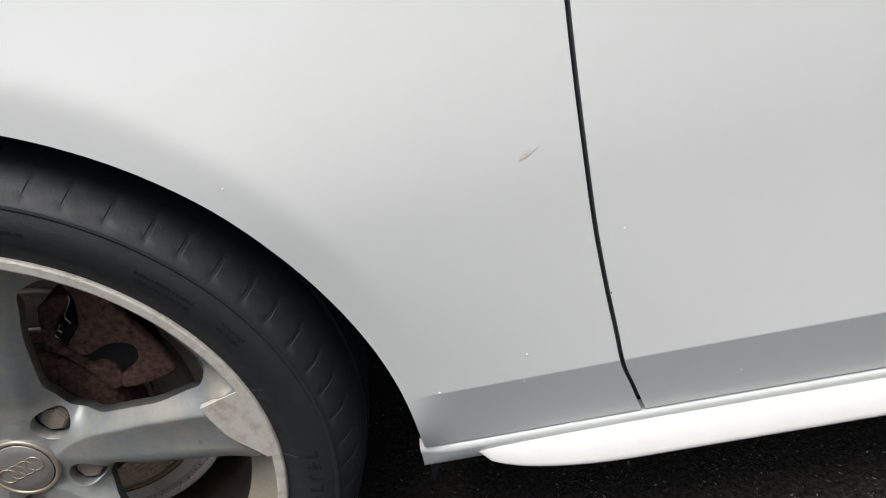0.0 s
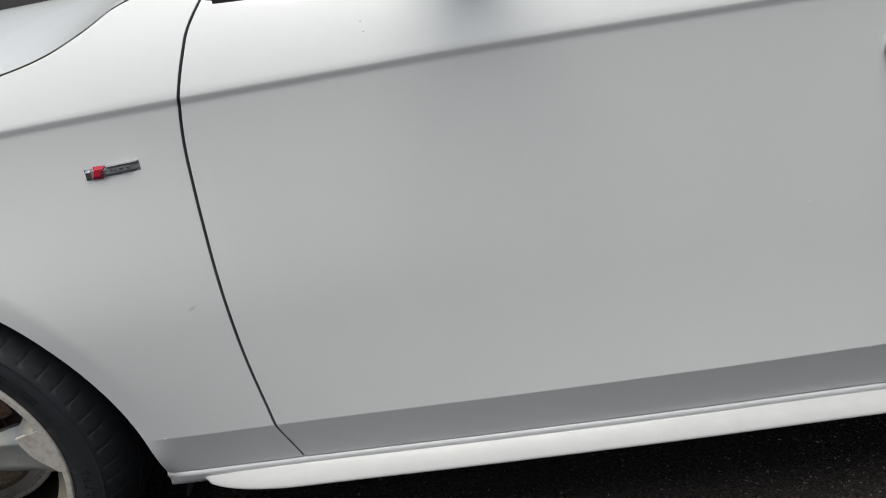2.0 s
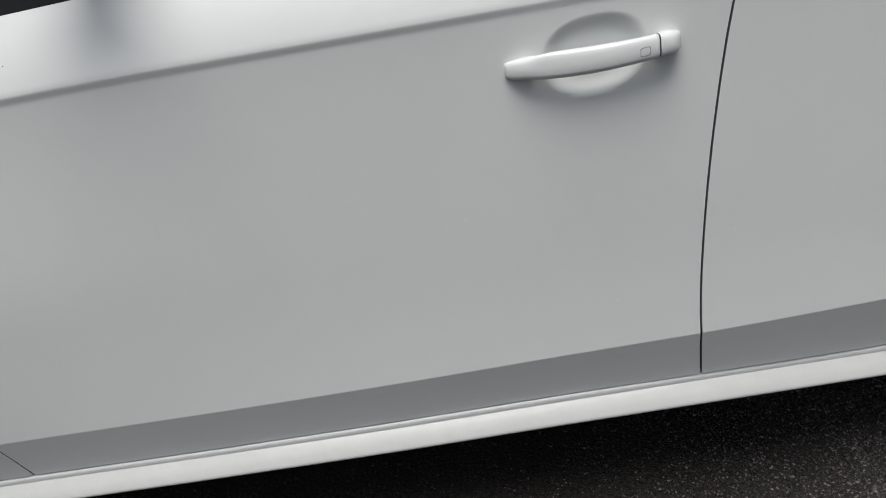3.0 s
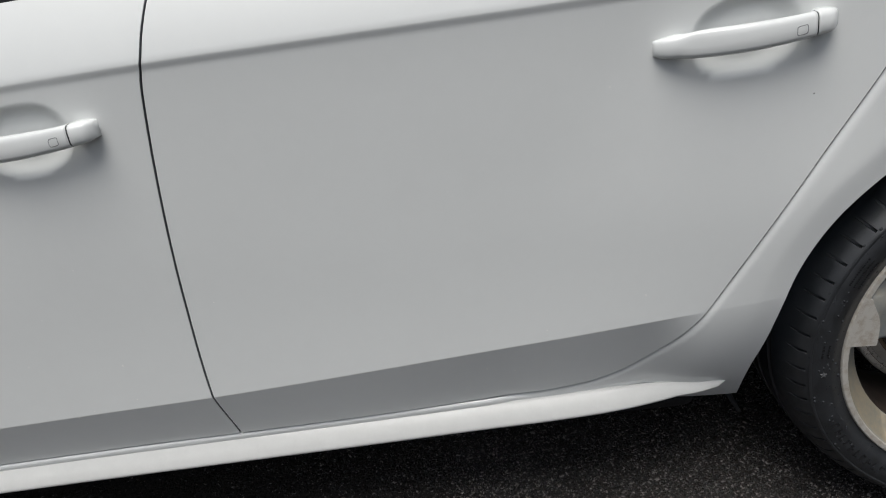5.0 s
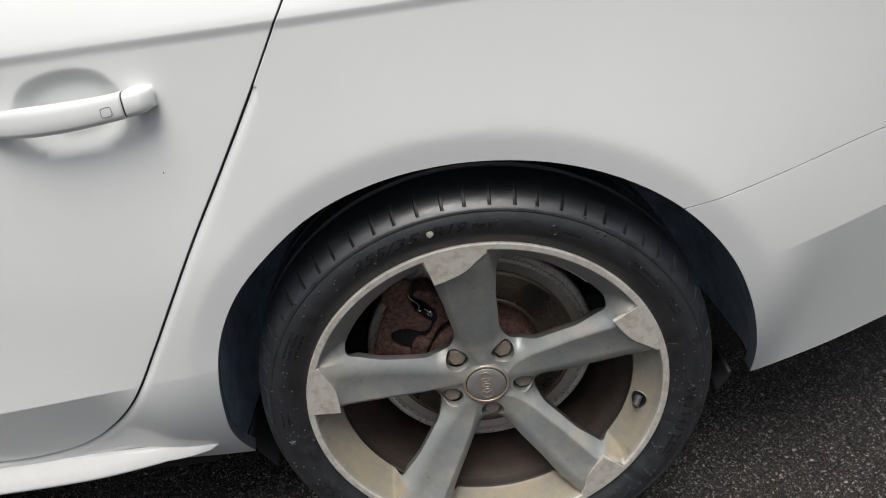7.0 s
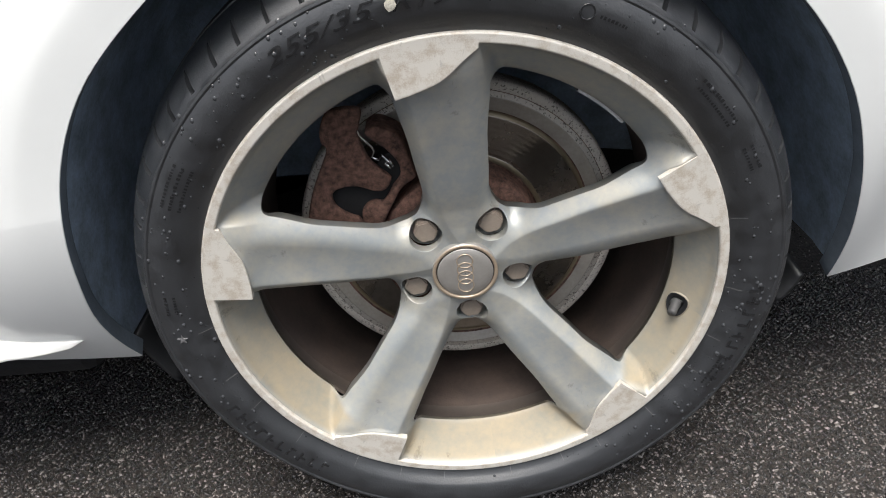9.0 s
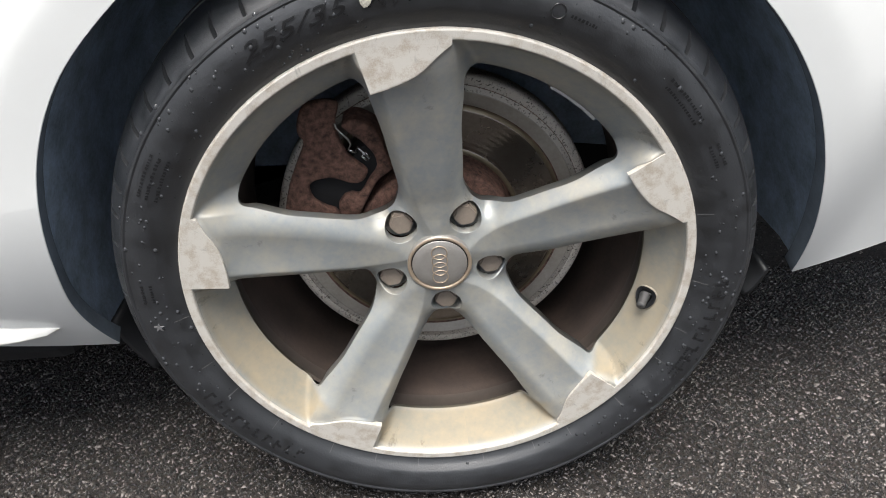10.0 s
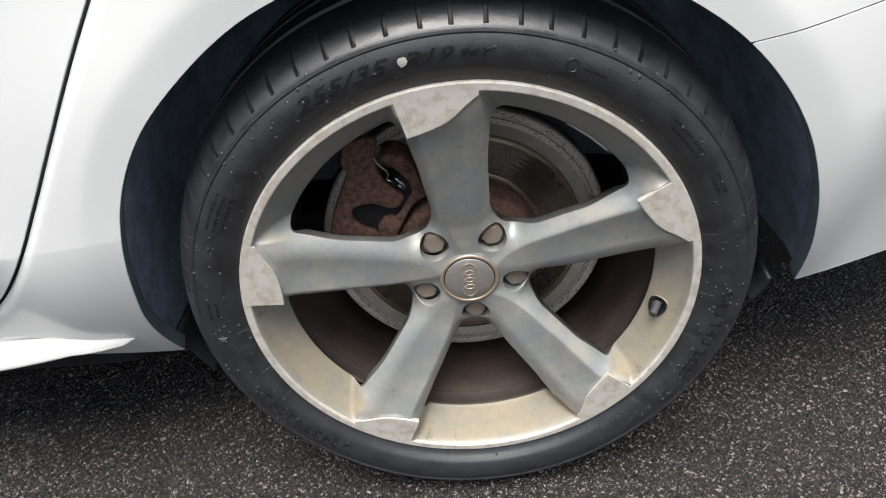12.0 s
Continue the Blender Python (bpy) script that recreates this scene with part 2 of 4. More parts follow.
def clipped(UV, gs, place, depth=0.0, open_edge=None, marks=None, back=None):
    """UV: array (n, m, 2) of plan coordinates. gs: functions, positive inside."""
    n, m, _ = UV.shape
    flat = UV.reshape(-1, 2)
    G = [np.array([g(u, v) for u, v in flat]).reshape(n, m) for g in gs]
    verts, index, faces = [], {}, []

    def vid(p):
        key = (round(p[0] * 20000), round(p[1] * 20000))
        if key not in index:
            index[key] = len(verts)
            verts.append((float(p[0]), float(p[1])))
        return index[key]

    def cut(g, a, b, ga, gb):
        for _ in range(4):
            t = ga / (ga - gb)
            p = (a[0] + (b[0] - a[0]) * t, a[1] + (b[1] - a[1]) * t)
            gp = g(*p)
            if abs(gp) < 1e-5:
                break
            if gp > 0:
                a, ga = p, gp
            else:
                b, gb = p, gp
        return p
    for i in range(n - 1):
        for j in range(m - 1):
            ids = ((i, j), (i + 1, j), (i + 1, j + 1), (i, j + 1))
            vals = [[Gk[q] for q in ids] for Gk in G]
            if any(max(v) <= 0 for v in vals):
                continue
            poly = [tuple(UV[q]) for q in ids]
            for g, v in zip(gs, vals):
                if min(v) > 0:
                    continue
                pv = [g(*p) for p in poly]
                out = []
                for k in range(len(poly)):
                    a, b, ga, gb = poly[k], poly[(k + 1) % len(poly)], pv[k], pv[(k + 1) % len(poly)]
                    if ga > 0:
                        out.append(a)
                    if (ga > 0) != (gb > 0):
                        out.append(cut(g, a, b, ga, gb) if ga > 0 else cut(g, b, a, gb, ga))
                poly = out
                if len(poly) < 3:
                    break
            if len(poly) < 3:
                continue
            f = []
            for p in poly:
                k = vid(p)
                if not f or (f[-1] != k and f[0] != k):
                    f.append(k)
            if len(f) >= 3:
                faces.append(f)
    pts, nor = [], []
    for u, v in verts:
        p, nn = place(u, v)
        pts.append(p)
        nor.append(nn)
    if depth:
        count = {}
        for f in faces:
            for k in range(len(f)):
                a, b = f[k], f[(k + 1) % len(f)]
                count.setdefault((min(a, b), max(a, b)), []).append((a, b))
        rim = [e[0] for e in count.values() if len(e) == 1]
        if open_edge:
            rim = [e for e in rim if not (open_edge(*verts[e[0]]) and open_edge(*verts[e[1]]))]
        side = {}
        for a, b in rim:
            t = (pts[b] - pts[a])
            w = t.cross(nor[a])
            for k in (a, b):
                side.setdefault(k, Vector((0, 0, 0)))
                side[k] = side[k] + w
        top, low, mid = {}, {}, {}
        for k, w in side.items():
            w = w.normalized() if w.length > 1e-12 else nor[k]
            for dct, p, q in ((top, pts[k], (nor[k] + w * 0.5).normalized()),
                              (mid, pts[k] - nor[k] * 0.0012 + w * 0.0006, (nor[k] * 0.3 + w).normalized()),
                              (low, pts[k] + Vector((0, back(*verts[k]), 0)) if back else pts[k] - nor[k] * depth, w)):
                dct[k] = len(pts)
                pts.append(p)
                nor.append(q)
        for a, b in rim:
            faces.append((b, a, mid[a], mid[b]))
            faces.append((mid[b], mid[a], low[a], low[b]))
            if marks is not None:
                marks.append(len(faces) - 1)
    return pts, faces, nor


def table(xs, ys):
    xs, ys = np.array(xs, float), np.array(ys, float)
    # monotone-ish cubic (Catmull-Rom on uneven knots)
    d = np.gradient(ys, xs)

    def f(x):
        if x <= xs[0]:
            return float(ys[0])
        if x >= xs[-1]:
            return float(ys[-1])
        k = int(np.searchsorted(xs, x)) - 1
        h = xs[k + 1] - xs[k]
        t = (x - xs[k]) / h
        return float(ys[k] * (2 * t ** 3 - 3 * t ** 2 + 1) + h * d[k] * (t ** 3 - 2 * t ** 2 + t)
                     + ys[k + 1] * (-2 * t ** 3 + 3 * t ** 2) + h * d[k + 1] * (t ** 3 - t ** 2))
    return f


def smooth(a, b, x):
    t = min(1.0, max(0.0, (x - a) / (b - a)))
    return t * t * (3 - 2 * t)

# ======== the car's side: heights and depths along its length ========
ZW, XR, YC = 0.325, 2.808, 0.89            # wheel centre height, wheelbase, centre plane
Z_BOT = table([-1.6, -0.35, 0, 0.2, 0.4, 0.6, 0.92, 1.21, 1.35, 1.65, 1.95, 2.02, 2.06, 2.075, 2.12, 2.2, 2.3, 2.38, 2.44, 2.8, 3.195, 3.297, 3.389, 3.9],
    [0.2, 0.21, 0.235, 0.247, 0.254, 0.261, 0.2685, 0.277, 0.2825, 0.2925, 0.301, 0.3027, 0.3037, 0.3025, 0.290, 0.275, 0.25, 0.231, 0.222, 0.24, 0.264, 0.2985, 0.332, 0.36])
Z_SILL = table([-1.6, -0.35, 0, 0.2, 0.4, 0.6, 0.92, 1.21, 1.35, 1.65, 1.95, 2.1, 2.2, 2.3, 2.44, 2.8, 3.195, 3.297, 3.389, 3.9],
    [0.2, 0.21, 0.235, 0.247, 0.254, 0.261, 0.2685, 0.277, 0.2825, 0.2925, 0.301, 0.305, 0.309, 0.308, 0.296, 0.26, 0.264, 0.2985, 0.332, 0.36])
Z_KINK = table([-1.6, -0.35, 0, 0.2, 0.42, 0.58, 0.75, 0.9, 1.04, 1.25, 1.45, 1.64, 1.95, 2.16, 2.35, 2.45, 3.17, 3.19, 3.26, 3.32, 3.42, 4.6],
    [0.4, 0.38, 0.34, 0.336, 0.339, 0.3432, 0.3475, 0.3515, 0.3560, 0.3645, 0.3745, 0.3830, 0.404, 0.42, 0.438, 0.447, 0.506, 0.5105, 0.529, 0.547, 0.57, 0.60])
Z_CREASE = table([-1.6, -0.6, -0.2, 0.08, 0.22, 0.35, 0.57, 0.76, 0.9, 1.04, 1.25, 1.5, 1.69, 1.9, 2.1, 2.35, 2.74, 3.2, 4.6],
    [0.66, 0.735, 0.78, 0.801, 0.809, 0.817, 0.829, 0.838, 0.8445, 0.849, 0.855, 0.862, 0.8655, 0.866, 0.866, 0.8665, 0.868, 0.872, 0.875])
Z_TOP = table([-1.6, -0.6, -0.3, 0.23, 0.3, 0.36, 0.416, 0.46, 0.507, 0.55, 0.58, 0.615, 0.7, 0.93, 1.7, 2.6, 3.0, 4.6],
    [0.71, 0.79, 0.825, 0.8615, 0.868, 0.877, 0.892, 0.911, 0.935, 0.944, 0.94, 0.928, 0.928, 0.9405, 0.958, 0.975, 1.0, 1.0])
Y_CREASE = table([-0.6, -0.3, 0, 0.2, 0.6, 1, 1.4, 1.8, 2.3, 2.7, 3.2, 4],
    [0.03, 0.016, 0.012, 0.012, 0.011, 0.007, 0.003, -0.002, -0.006, -0.004, 0.004, 0.01])
Y_KINK = table([-0.6, 0, 0.2, 0.6, 1, 1.4, 1.7, 2, 2.34, 2.45, 3.15, 3.4],
    [0.02, 0.0, 0.004, -0.001, -0.007, -0.013, -0.017, -0.02, -0.02, -0.014, -0.001, 0.012])
Y_BOT = table([-0.6, 0, 0.2, 0.4, 0.6, 1, 1.4, 2, 2.2, 2.3, 2.38, 2.44, 3.19, 3.4],
    [0.04, 0.03, 0.03, 0.025, 0.021, 0.016, 0.013, 0.012, 0.022, 0.038, 0.052, 0.060, 0.05, 0.05])
Y_SILL = table([-0.6, 0, 0.2, 0.4, 0.6, 1, 1.4, 2, 2.34, 2.44, 3.19, 3.4],
    [0.04, 0.03, 0.03, 0.025, 0.021, 0.016, 0.013, 0.012, 0.018, 0.032, 0.05, 0.05])
ARCH_F = table([-25, -10, 0, 10, 20, 30, 40, 50, 60, 72, 85, 110, 150, 180, 205],
    [0.402, 0.3862, 0.3785, 0.3718, 0.3668, 0.3638, 0.3615, 0.3565, 0.3517, 0.3484, 0.3485, 0.354, 0.36, 0.37, 0.38])
ARCH_R = table([-25, -9, 0, 8, 18, 28, 38, 48, 58, 70, 82, 94, 106, 118, 130, 142, 154, 164, 173, 182, 193, 210],
    [0.41, 0.3985, 0.3872, 0.3783, 0.3739, 0.3735, 0.3724, 0.3709, 0.3681, 0.3651, 0.3633, 0.364, 0.3665, 0.3693, 0.3692, 0.3718, 0.3694, 0.365, 0.3654, 0.3733, 0.3823, 0.4])
X_GAP_A = table([0.2, 0.26, 0.3, 0.335, 0.3754, 0.425, 0.4834, 0.53, 0.6, 0.66, 0.71, 0.777, 0.83, 0.8738, 0.9, 0.925, 0.97],
    [0.62, 0.5985, 0.587, 0.577, 0.572, 0.566, 0.5605, 0.558, 0.5555, 0.5548, 0.555, 0.558, 0.567, 0.579, 0.588, 0.6035, 0.64])
X_GAP_B = table([0.2, 0.295, 0.385, 0.44, 0.525, 0.615, 0.7, 0.765, 0.8046, 0.8458, 0.868, 0.893, 0.9276, 1.0],
    [1.66, 1.651, 1.6405, 1.6398, 1.6428, 1.6485, 1.6568, 1.6650, 1.671, 1.679, 1.686, 1.692, 1.7025, 1.735])
Z_GAP_C = table([1.7, 1.9, 2.0, 2.08, 2.15, 2.21, 2.265, 2.31, 2.35, 2.39, 2.44, 2.49, 2.54, 2.59, 2.64, 2.66, 2.74],
    [0.2, 0.27, 0.297, 0.305, 0.31, 0.32, 0.345, 0.383, 0.428, 0.487, 0.564, 0.641, 0.714, 0.789, 0.868, 0.9, 1.03])
Z_SEAM = table([2.9, 3.065, 3.1, 3.18, 3.3, 3.6, 4.6],
    [0.56, 0.593, 0.6, 0.618, 0.65, 0.7, 0.72])


HOLLOW = table([-0.5, 0.45, 0.75, 1.0, 1.5, 2.0, 2.3, 2.5, 3.0, 3.6],
    [-0.005, -0.005, 0.003, 0.0085, 0.0105, 0.0105, 0.009, 0.006, 0.002, 0.0])


def polar(q, z, qc):
    r, a = math.hypot(q - qc, z - ZW), math.degrees(math.atan2(z - ZW, q - qc))
    return r, (a + 360 if a < -90 else a)


def g_arch(q, z):
    """Distance outside the two wheel arches."""
    rf, af = polar(q, z, 0.0)
    rr, ar = polar(q, z, XR)
    return min(rf - ARCH_F(af), rr - ARCH_R(ar))


def flare(q, z):
    """The swell of the wings towards the wheel arches, with a flatter band along the lip."""
    out = 0.0
    for qc, arch, amp, band, reach in ((0.0, ARCH_F, 0.020, 0.036, 0.30), (XR, ARCH_R, 0.025, 0.034, 0.33)):
        r, a = polar(q, z, qc)
        d = r - arch(a)
        if d < reach + 0.06:
            k = 0.006
            e = d - band
            e = 0.5 * (e + math.sqrt(e * e + k * k))
            u = min(1.0, e / reach)
            lip = 0.5 * (band - d + math.sqrt((band - d) ** 2 + k * k))
            out += (-amp * (1 - u) ** 1.6 + 0.11 * lip) * smooth(-12, 45, a) * smooth(192, 135, a)
    return out


HANDLES = ((1.508, 0.792), (2.398, 0.800))


def recess(q, z):
    for qc, zc in HANDLES:
        d = (abs(q - qc) / 0.060) ** 2.4 + (abs(z - zc - 0.06 * (q - qc)) / 0.043) ** 2.4
        if d < 1.2:
            return 0.0105 * smooth(1.22, 0.26, d)
    return 0.0


def depth_at(q, z):
    """How far the side lies inward of the car's outer plane."""
    zb, zk, zc = Z_BOT(q), Z_KINK(q), Z_CREASE(q)
    yb, yk, yc = Y_BOT(q), Y_KINK(q), Y_CREASE(q)
    hollow = HOLLOW(q)
    if z >= zc:
        h = z - zc
        y = yc + 0.30 * h + 1.8 * h * h
    elif z >= zk:
        w = (z - zk) / (zc - zk)
        under = yk + hollow * (1 - (1 - min(1.0, w / 0.62)) ** 2)
        y = yc + 0.0021 + (under - yc - 0.0021) * smooth(0.0, 0.30, zc - z)
        y -= 0.0021 * (1 - smooth(0.0, 0.012, zc - z))
    else:
        t = (zk - z) / (zk - zb)
        fade = max(smooth(2.27, 2.37, q) * smooth(3.27, 3.17, q), smooth(0.43, 0.36, q))
        curl = 1.7 + 1.1 * smooth(0.43, 0.36, q) + 0.35 * smooth(2.2, 2.35, q) + 0.55 * smooth(2.9, 3.1, q)
        y = yk + (yb - yk) * (t * (1 - fade) + fade * max(t, 0) ** curl)
    if 2.02 < q < 2.60:
        d = (Z_GAP_C(q) - z) / math.hypot(1, (Z_GAP_C(q + 0.002) - Z_GAP_C(q - 0.002)) / 0.004)
        if 0 < d < 0.012:
            y += 0.0045 * (1 - d / 0.012) ** 2
    return y + flare(q, z) + recess(q, z)


def plan_line(q0, turn, length):
    """The corner of the car in plan: from straight along x to straight across."""
    pts, x, y, step = [(0.0, 0.0, 0.0)], 0.0, 0.0, 0.01
    s = 0.0
    while y < YC and s < 4:
        phi = radians(90) * smooth(0, length, s)
        x, y, s = x + math.cos(phi) * step, y + math.sin(phi) * step, s + step
        pts.append((x, y, phi))
    return pts


Q_FRONT, Q_REAR = -0.30, 3.22
CORNER_F, CORNER_R = plan_line(Q_FRONT, -1, 1.0), plan_line(Q_REAR, 1, 1.05)
Q_MIN, Q_MAX = Q_FRONT - 0.01 * (len(CORNER_F) - 1), Q_REAR + 0.01 * (len(CORNER_R) - 1)


def base_at(q):
    if Q_FRONT <= q <= Q_REAR:
        return q, 0.0, 0.0, -1.0
    line, sign, s = (CORNER_R, 1, q - Q_REAR) if q > Q_REAR else (CORNER_F, -1, Q_FRONT - q)
    k = min(len(line) - 2, int(s / 0.01))
    t = s / 0.01 - k
    x, y, phi = [line[k][i] + (line[k + 1][i] - line[k][i]) * t for i in range(3)]
    return (Q_REAR if sign > 0 else Q_FRONT) + sign * x, y, sign * math.sin(phi), -math.cos(phi)


def skin(q, z, extra=0.0):
    x, y, nx, ny = base_at(q)
    d = depth_at(q, z) + extra
    return Vector((x - nx * d, y - ny * d, z))


def skin_place(q, z):
    e = 0.0012
    p = skin(q, z)
    a = skin(q + e, z) - skin(q - e, z)
    b = skin(q, z + e) - skin(q, z - e)
    return p, a.cross(b).normalized()


W_ROWS = [0, .003, .010] + [.025 + .025 * i for i in range(30)] + [.766 + .00425 * i for i in range(45)] + [.961, .969, .976, .982, .987, .991, .995, .9985, 1]


def side_grid(q0, q1, step, above=12, below=18):
    qs, q, g = [q0], q0, []
    while q < q1 - 1e-6:
        near = step < 0.01 and any(abs(q + .002 - h[0]) < 0.068 for h in HANDLES)
        q = min(q1, q + (0.0024 if near else step))
        qs.append(q)
    for q in qs:
        zb, zk, zc, zt = Z_BOT(q), Z_KINK(q), Z_CREASE(q), Z_TOP(q)
        zs = [zb + (zk - zb) * j / below for j in range(below)] + [zk - 0.0012] + [zk + (zc - zk) * w for w in W_ROWS] + \
             [zc + (zt - zc) * j / above for j in range(1, above + 1)]
        g.append([(q, z) for z in zs])
    return np.array(g)


GAP_A, GAP_B, GAP_C = 0.0025, 0.0021, 0.0016


def slope(f, v):
    return (f(v + 0.002) - f(v - 0.002)) / 0.004


def right_of_a(q, z):
    return (q - X_GAP_A(z)) - GAP_A


def left_of_a(q, z):
    return (X_GAP_A(z) - q) - GAP_A


def right_of_b(q, z):
    return (q - X_GAP_B(z)) - GAP_B


def left_of_b(q, z):
    return (X_GAP_B(z) - q) - GAP_B


def inside_c(q, z):
    return (z - Z_GAP_C(q)) / math.hypot(1, slope(Z_GAP_C, q)) - GAP_C


def outside_c(q, z):
    return (Z_GAP_C(q) - z) / math.hypot(1, slope(Z_GAP_C, q)) - GAP_C


def above_seam(q, z):
    return z - Z_SEAM(q) - 0.001 if q > 3.0 else 1.0


def below_seam(q, z):
    return Z_SEAM(q) - z - 0.001


def mirrored(pts, faces, nor):
    return ([Vector((p.x, 2 * YC - p.y, p.z)) for p in pts], [tuple(reversed(f)) for f in faces],
            [Vector((n.x, -n.y, n.z)) for n in nor])


car = tagged(new("car"), "white saloon car with grey five-spoke alloy wheels, parked on wet asphalt", "car")
car.location = (1.4, YC, 0)
PIVOT = pose(-1.4, -YC, 0)


def body_part(name, data, label=""):
    return part(name, data, car, label, PIVOT)


def side_panel(name, q0, q1, gs, step=0.012, label=""):
    edge_faces = []
    pts, faces, nor = clipped(side_grid(q0, q1, step), gs, skin_place, 0.02, None, edge_faces)
    idx = [0] * len(faces)
    for k in edge_faces:
        c = sum((pts[i] for i in faces[k]), Vector()) / len(faces[k])
        idx[k] = 2 if g_arch(c.x, c.z) < 0.006 else 1
    left = body_part(name, mesh_from(name, pts, faces, [M_PAINT, M_EDGE, M_FLANGE], True, idx, nor), label)
    p2, f2, n2 = mirrored(*clipped(side_grid(q0, q1, step * 4, 5, 3), gs, skin_place, 0.02))
    body_part(name, mesh_from(name, p2, f2, M_PAINT, True, None, n2), label)
    return left


front_fender = side_panel("front_fender", -0.34, 0.68, [left_of_a, g_arch], 0.007)
front_door = side_panel("front_door", 0.53, 1.76, [right_of_a, left_of_b], 0.007, "white front door with a pull handle")
rear_door = side_panel("rear_door", 1.64, 2.72, [right_of_b, inside_c], 0.007, "white rear door with a pull handle")
rear_quarter = side_panel("rear_quarter_panel", 1.96, 3.9, [outside_c, g_arch, above_seam], 0.007)
rear_bumper = side_panel("rear_bumper", 3.05, Q_MAX, [g_arch, below_seam], 0.012)
front_bumper = side_panel("front_bumper", Q_MIN, -0.344, [g_arch], 0.02)
upper_tail = side_panel("tail_panel", 3.904, Q_MAX, [above_seam], 0.03)

# inner sheet added behind the panel gaps, in the same grey that paints their shade
pts, faces, nor = clipped(side_grid(0.40, 3.15, 0.03, 5, 4), [lambda q, z: g_arch(q, z) - 0.03],
                          lambda q, z: (skin(q, z, 0.019), skin_place(q, z)[1]))
body_part("inner_body_side", mesh_from("inner_body_side", pts, faces, M_EDGE, True, None, nor))


def across(name, q0, q1, crown, mat, inset=0.004):
    """A panel from the left upper edge to its mirror image (bonnet, boot lid)."""
    n, m = 150, 28
    vs, fs = [], []
    for i in range(n + 1):
        q = q0 + (q1 - q0) * i / n
        e = skin(q, Z_TOP(q), inset)
        for j in range(m + 1):
            t = j / m
            u = 1 - (2 * t - 1) ** 2
            vs.append((e.x, e.y + (2 * YC - 2 * e.y) * t, e.z + 0.002 + crown * (u ** 0.9) * smooth(0, 0.3, abs(YC - e.y))))
    for i in range(n):
        for j in range(m):
            a = i * (m + 1) + j
            fs.append((a, a + m + 1, a + m + 2, a + 1))
    return body_part(name, mesh_from(name, vs, [f[::-1] for f in fs], mat))


across("bonnet", Q_MIN, 0.60, 0.075, M_PAINT)
across("boot_lid", 3.0, Q_MAX, 0.03, M_PAINT)

# greenhouse
ROOF = table([.52, .8, 1.05, 1.3, 1.7, 2.1, 2.45, 2.85, 3.3], [.975, 1.13, 1.28, 1.385, 1.425, 1.41, 1.35, 1.21, 1.04])


def house_row(x):
    zt, zr = Z_TOP(max(x, .66)) - 0.004, ROOF(x)
    zt = min(zt, zr - 0.01)
    y0 = 0.062
    rail = y0 + (zr - zt) * 0.46
    row = [(x, y0, zt), (x, y0 + (rail - y0) * 0.45, zt + (zr - 0.03 - zt) * 0.5), (x, rail, zr - 0.03)]
    row += [(x, rail + (YC - rail) * t, zr - 0.03 + 0.055 * math.sin(t * math.pi / 2)) for t in (.1, .3, .6, 1)]
    return row + [(p[0], 2 * YC - p[1], p[2]) for p in row[-2::-1]]


def house_piece(name, x0, x1, cols, mat):
    n = max(2, int((x1 - x0) / 0.05))
    rows = [house_row(x0 + (x1 - x0) * i / n)[cols[0]:cols[1] + 1] for i in range(n + 1)]
    k = len(rows[0])
    vs = [p for r in rows for p in r]
    fs = [(i * k + j, i * k + j + 1, (i + 1) * k + j + 1, (i + 1) * k + j) for i in range(n) for j in range(k - 1)]
    body_part(name, mesh_from(name, vs, fs, mat))


house_piece("windscreen", .52, 1.15, (2, 10), M_GLASS)
house_piece("roof", 1.15, 2.45, (2, 10), M_PAINT)
house_piece("rear_window", 2.45, 3.3, (2, 10), M_GLASS)
for cols in ((0, 2), (10, 12)):
    house_piece("side_window", .64, 3.25, cols, M_GLASS)

# window sill trim along the belt line
bm = bmesh.new()
for i in range(44):
    xa, xb = .622 + i * .046, .622 + (i + 1) * .046
    pa, pb = skin(xa, Z_TOP(xa), -0.001), skin(xb, Z_TOP(xb), -0.001)
    ring = []
    for p in (pa, pb):
        ring.append([bm.verts.new(p + Vector(o)) for o in ((0, -.001, -.003), (0, .0, .016), (0, .03, .02), (0, .03, -.003))])
    for k in range(4):
        bm.faces.new((ring[0][k], ring[0][(k + 1) % 4], ring[1][(k + 1) % 4], ring[1][k]))
body_part("belt_trim", bm_mesh("belt_trim", bm, M_BLACK, False), "black window trim")

# door mirror
bm = bmesh.new()
bmesh.ops.create_uvsphere(bm, u_segments=32, v_segments=16, radius=1)
for v in bm.verts:
    c = v.co
    v.co = Vector((0.93 + 0.06 * c.x * (1.1 if c.x < 0 else 0.55), -0.03 + 0.075 * (abs(c.y) ** 0.8) * (1 if c.y > 0 else -1),
                   1.075 + 0.05 * (abs(c.z) ** 0.75) * (1 if c.z > 0 else -1)))
box_bm(bm, (0.90, 0.04, 0.945), (0.93, 0.08, 1.05), 0.012)
body_part("door_mirror", bm_mesh("door_mirror", bm, M_PAINT), "white door mirror housing")

# sill under the doors, and the side skirt below it


def swept(name, q0, q1, n, section, mat, cap=True):
    rows = [section(q0 + (q1 - q0) * i / n) for i in range(n + 1)]
    k = len(rows[0])
    vs = [p for r in rows for p in r]
    fs = [(i * k + j, i * k + j + 1, (i + 1) * k + j + 1, (i + 1) * k + j) for i in range(n) for j in range(k - 1)]
    if cap:
        fs += [tuple(range(k))[::-1], tuple(n * k + j for j in range(k))]
    return body_part(name, mesh_from(name, vs, fs, mat))


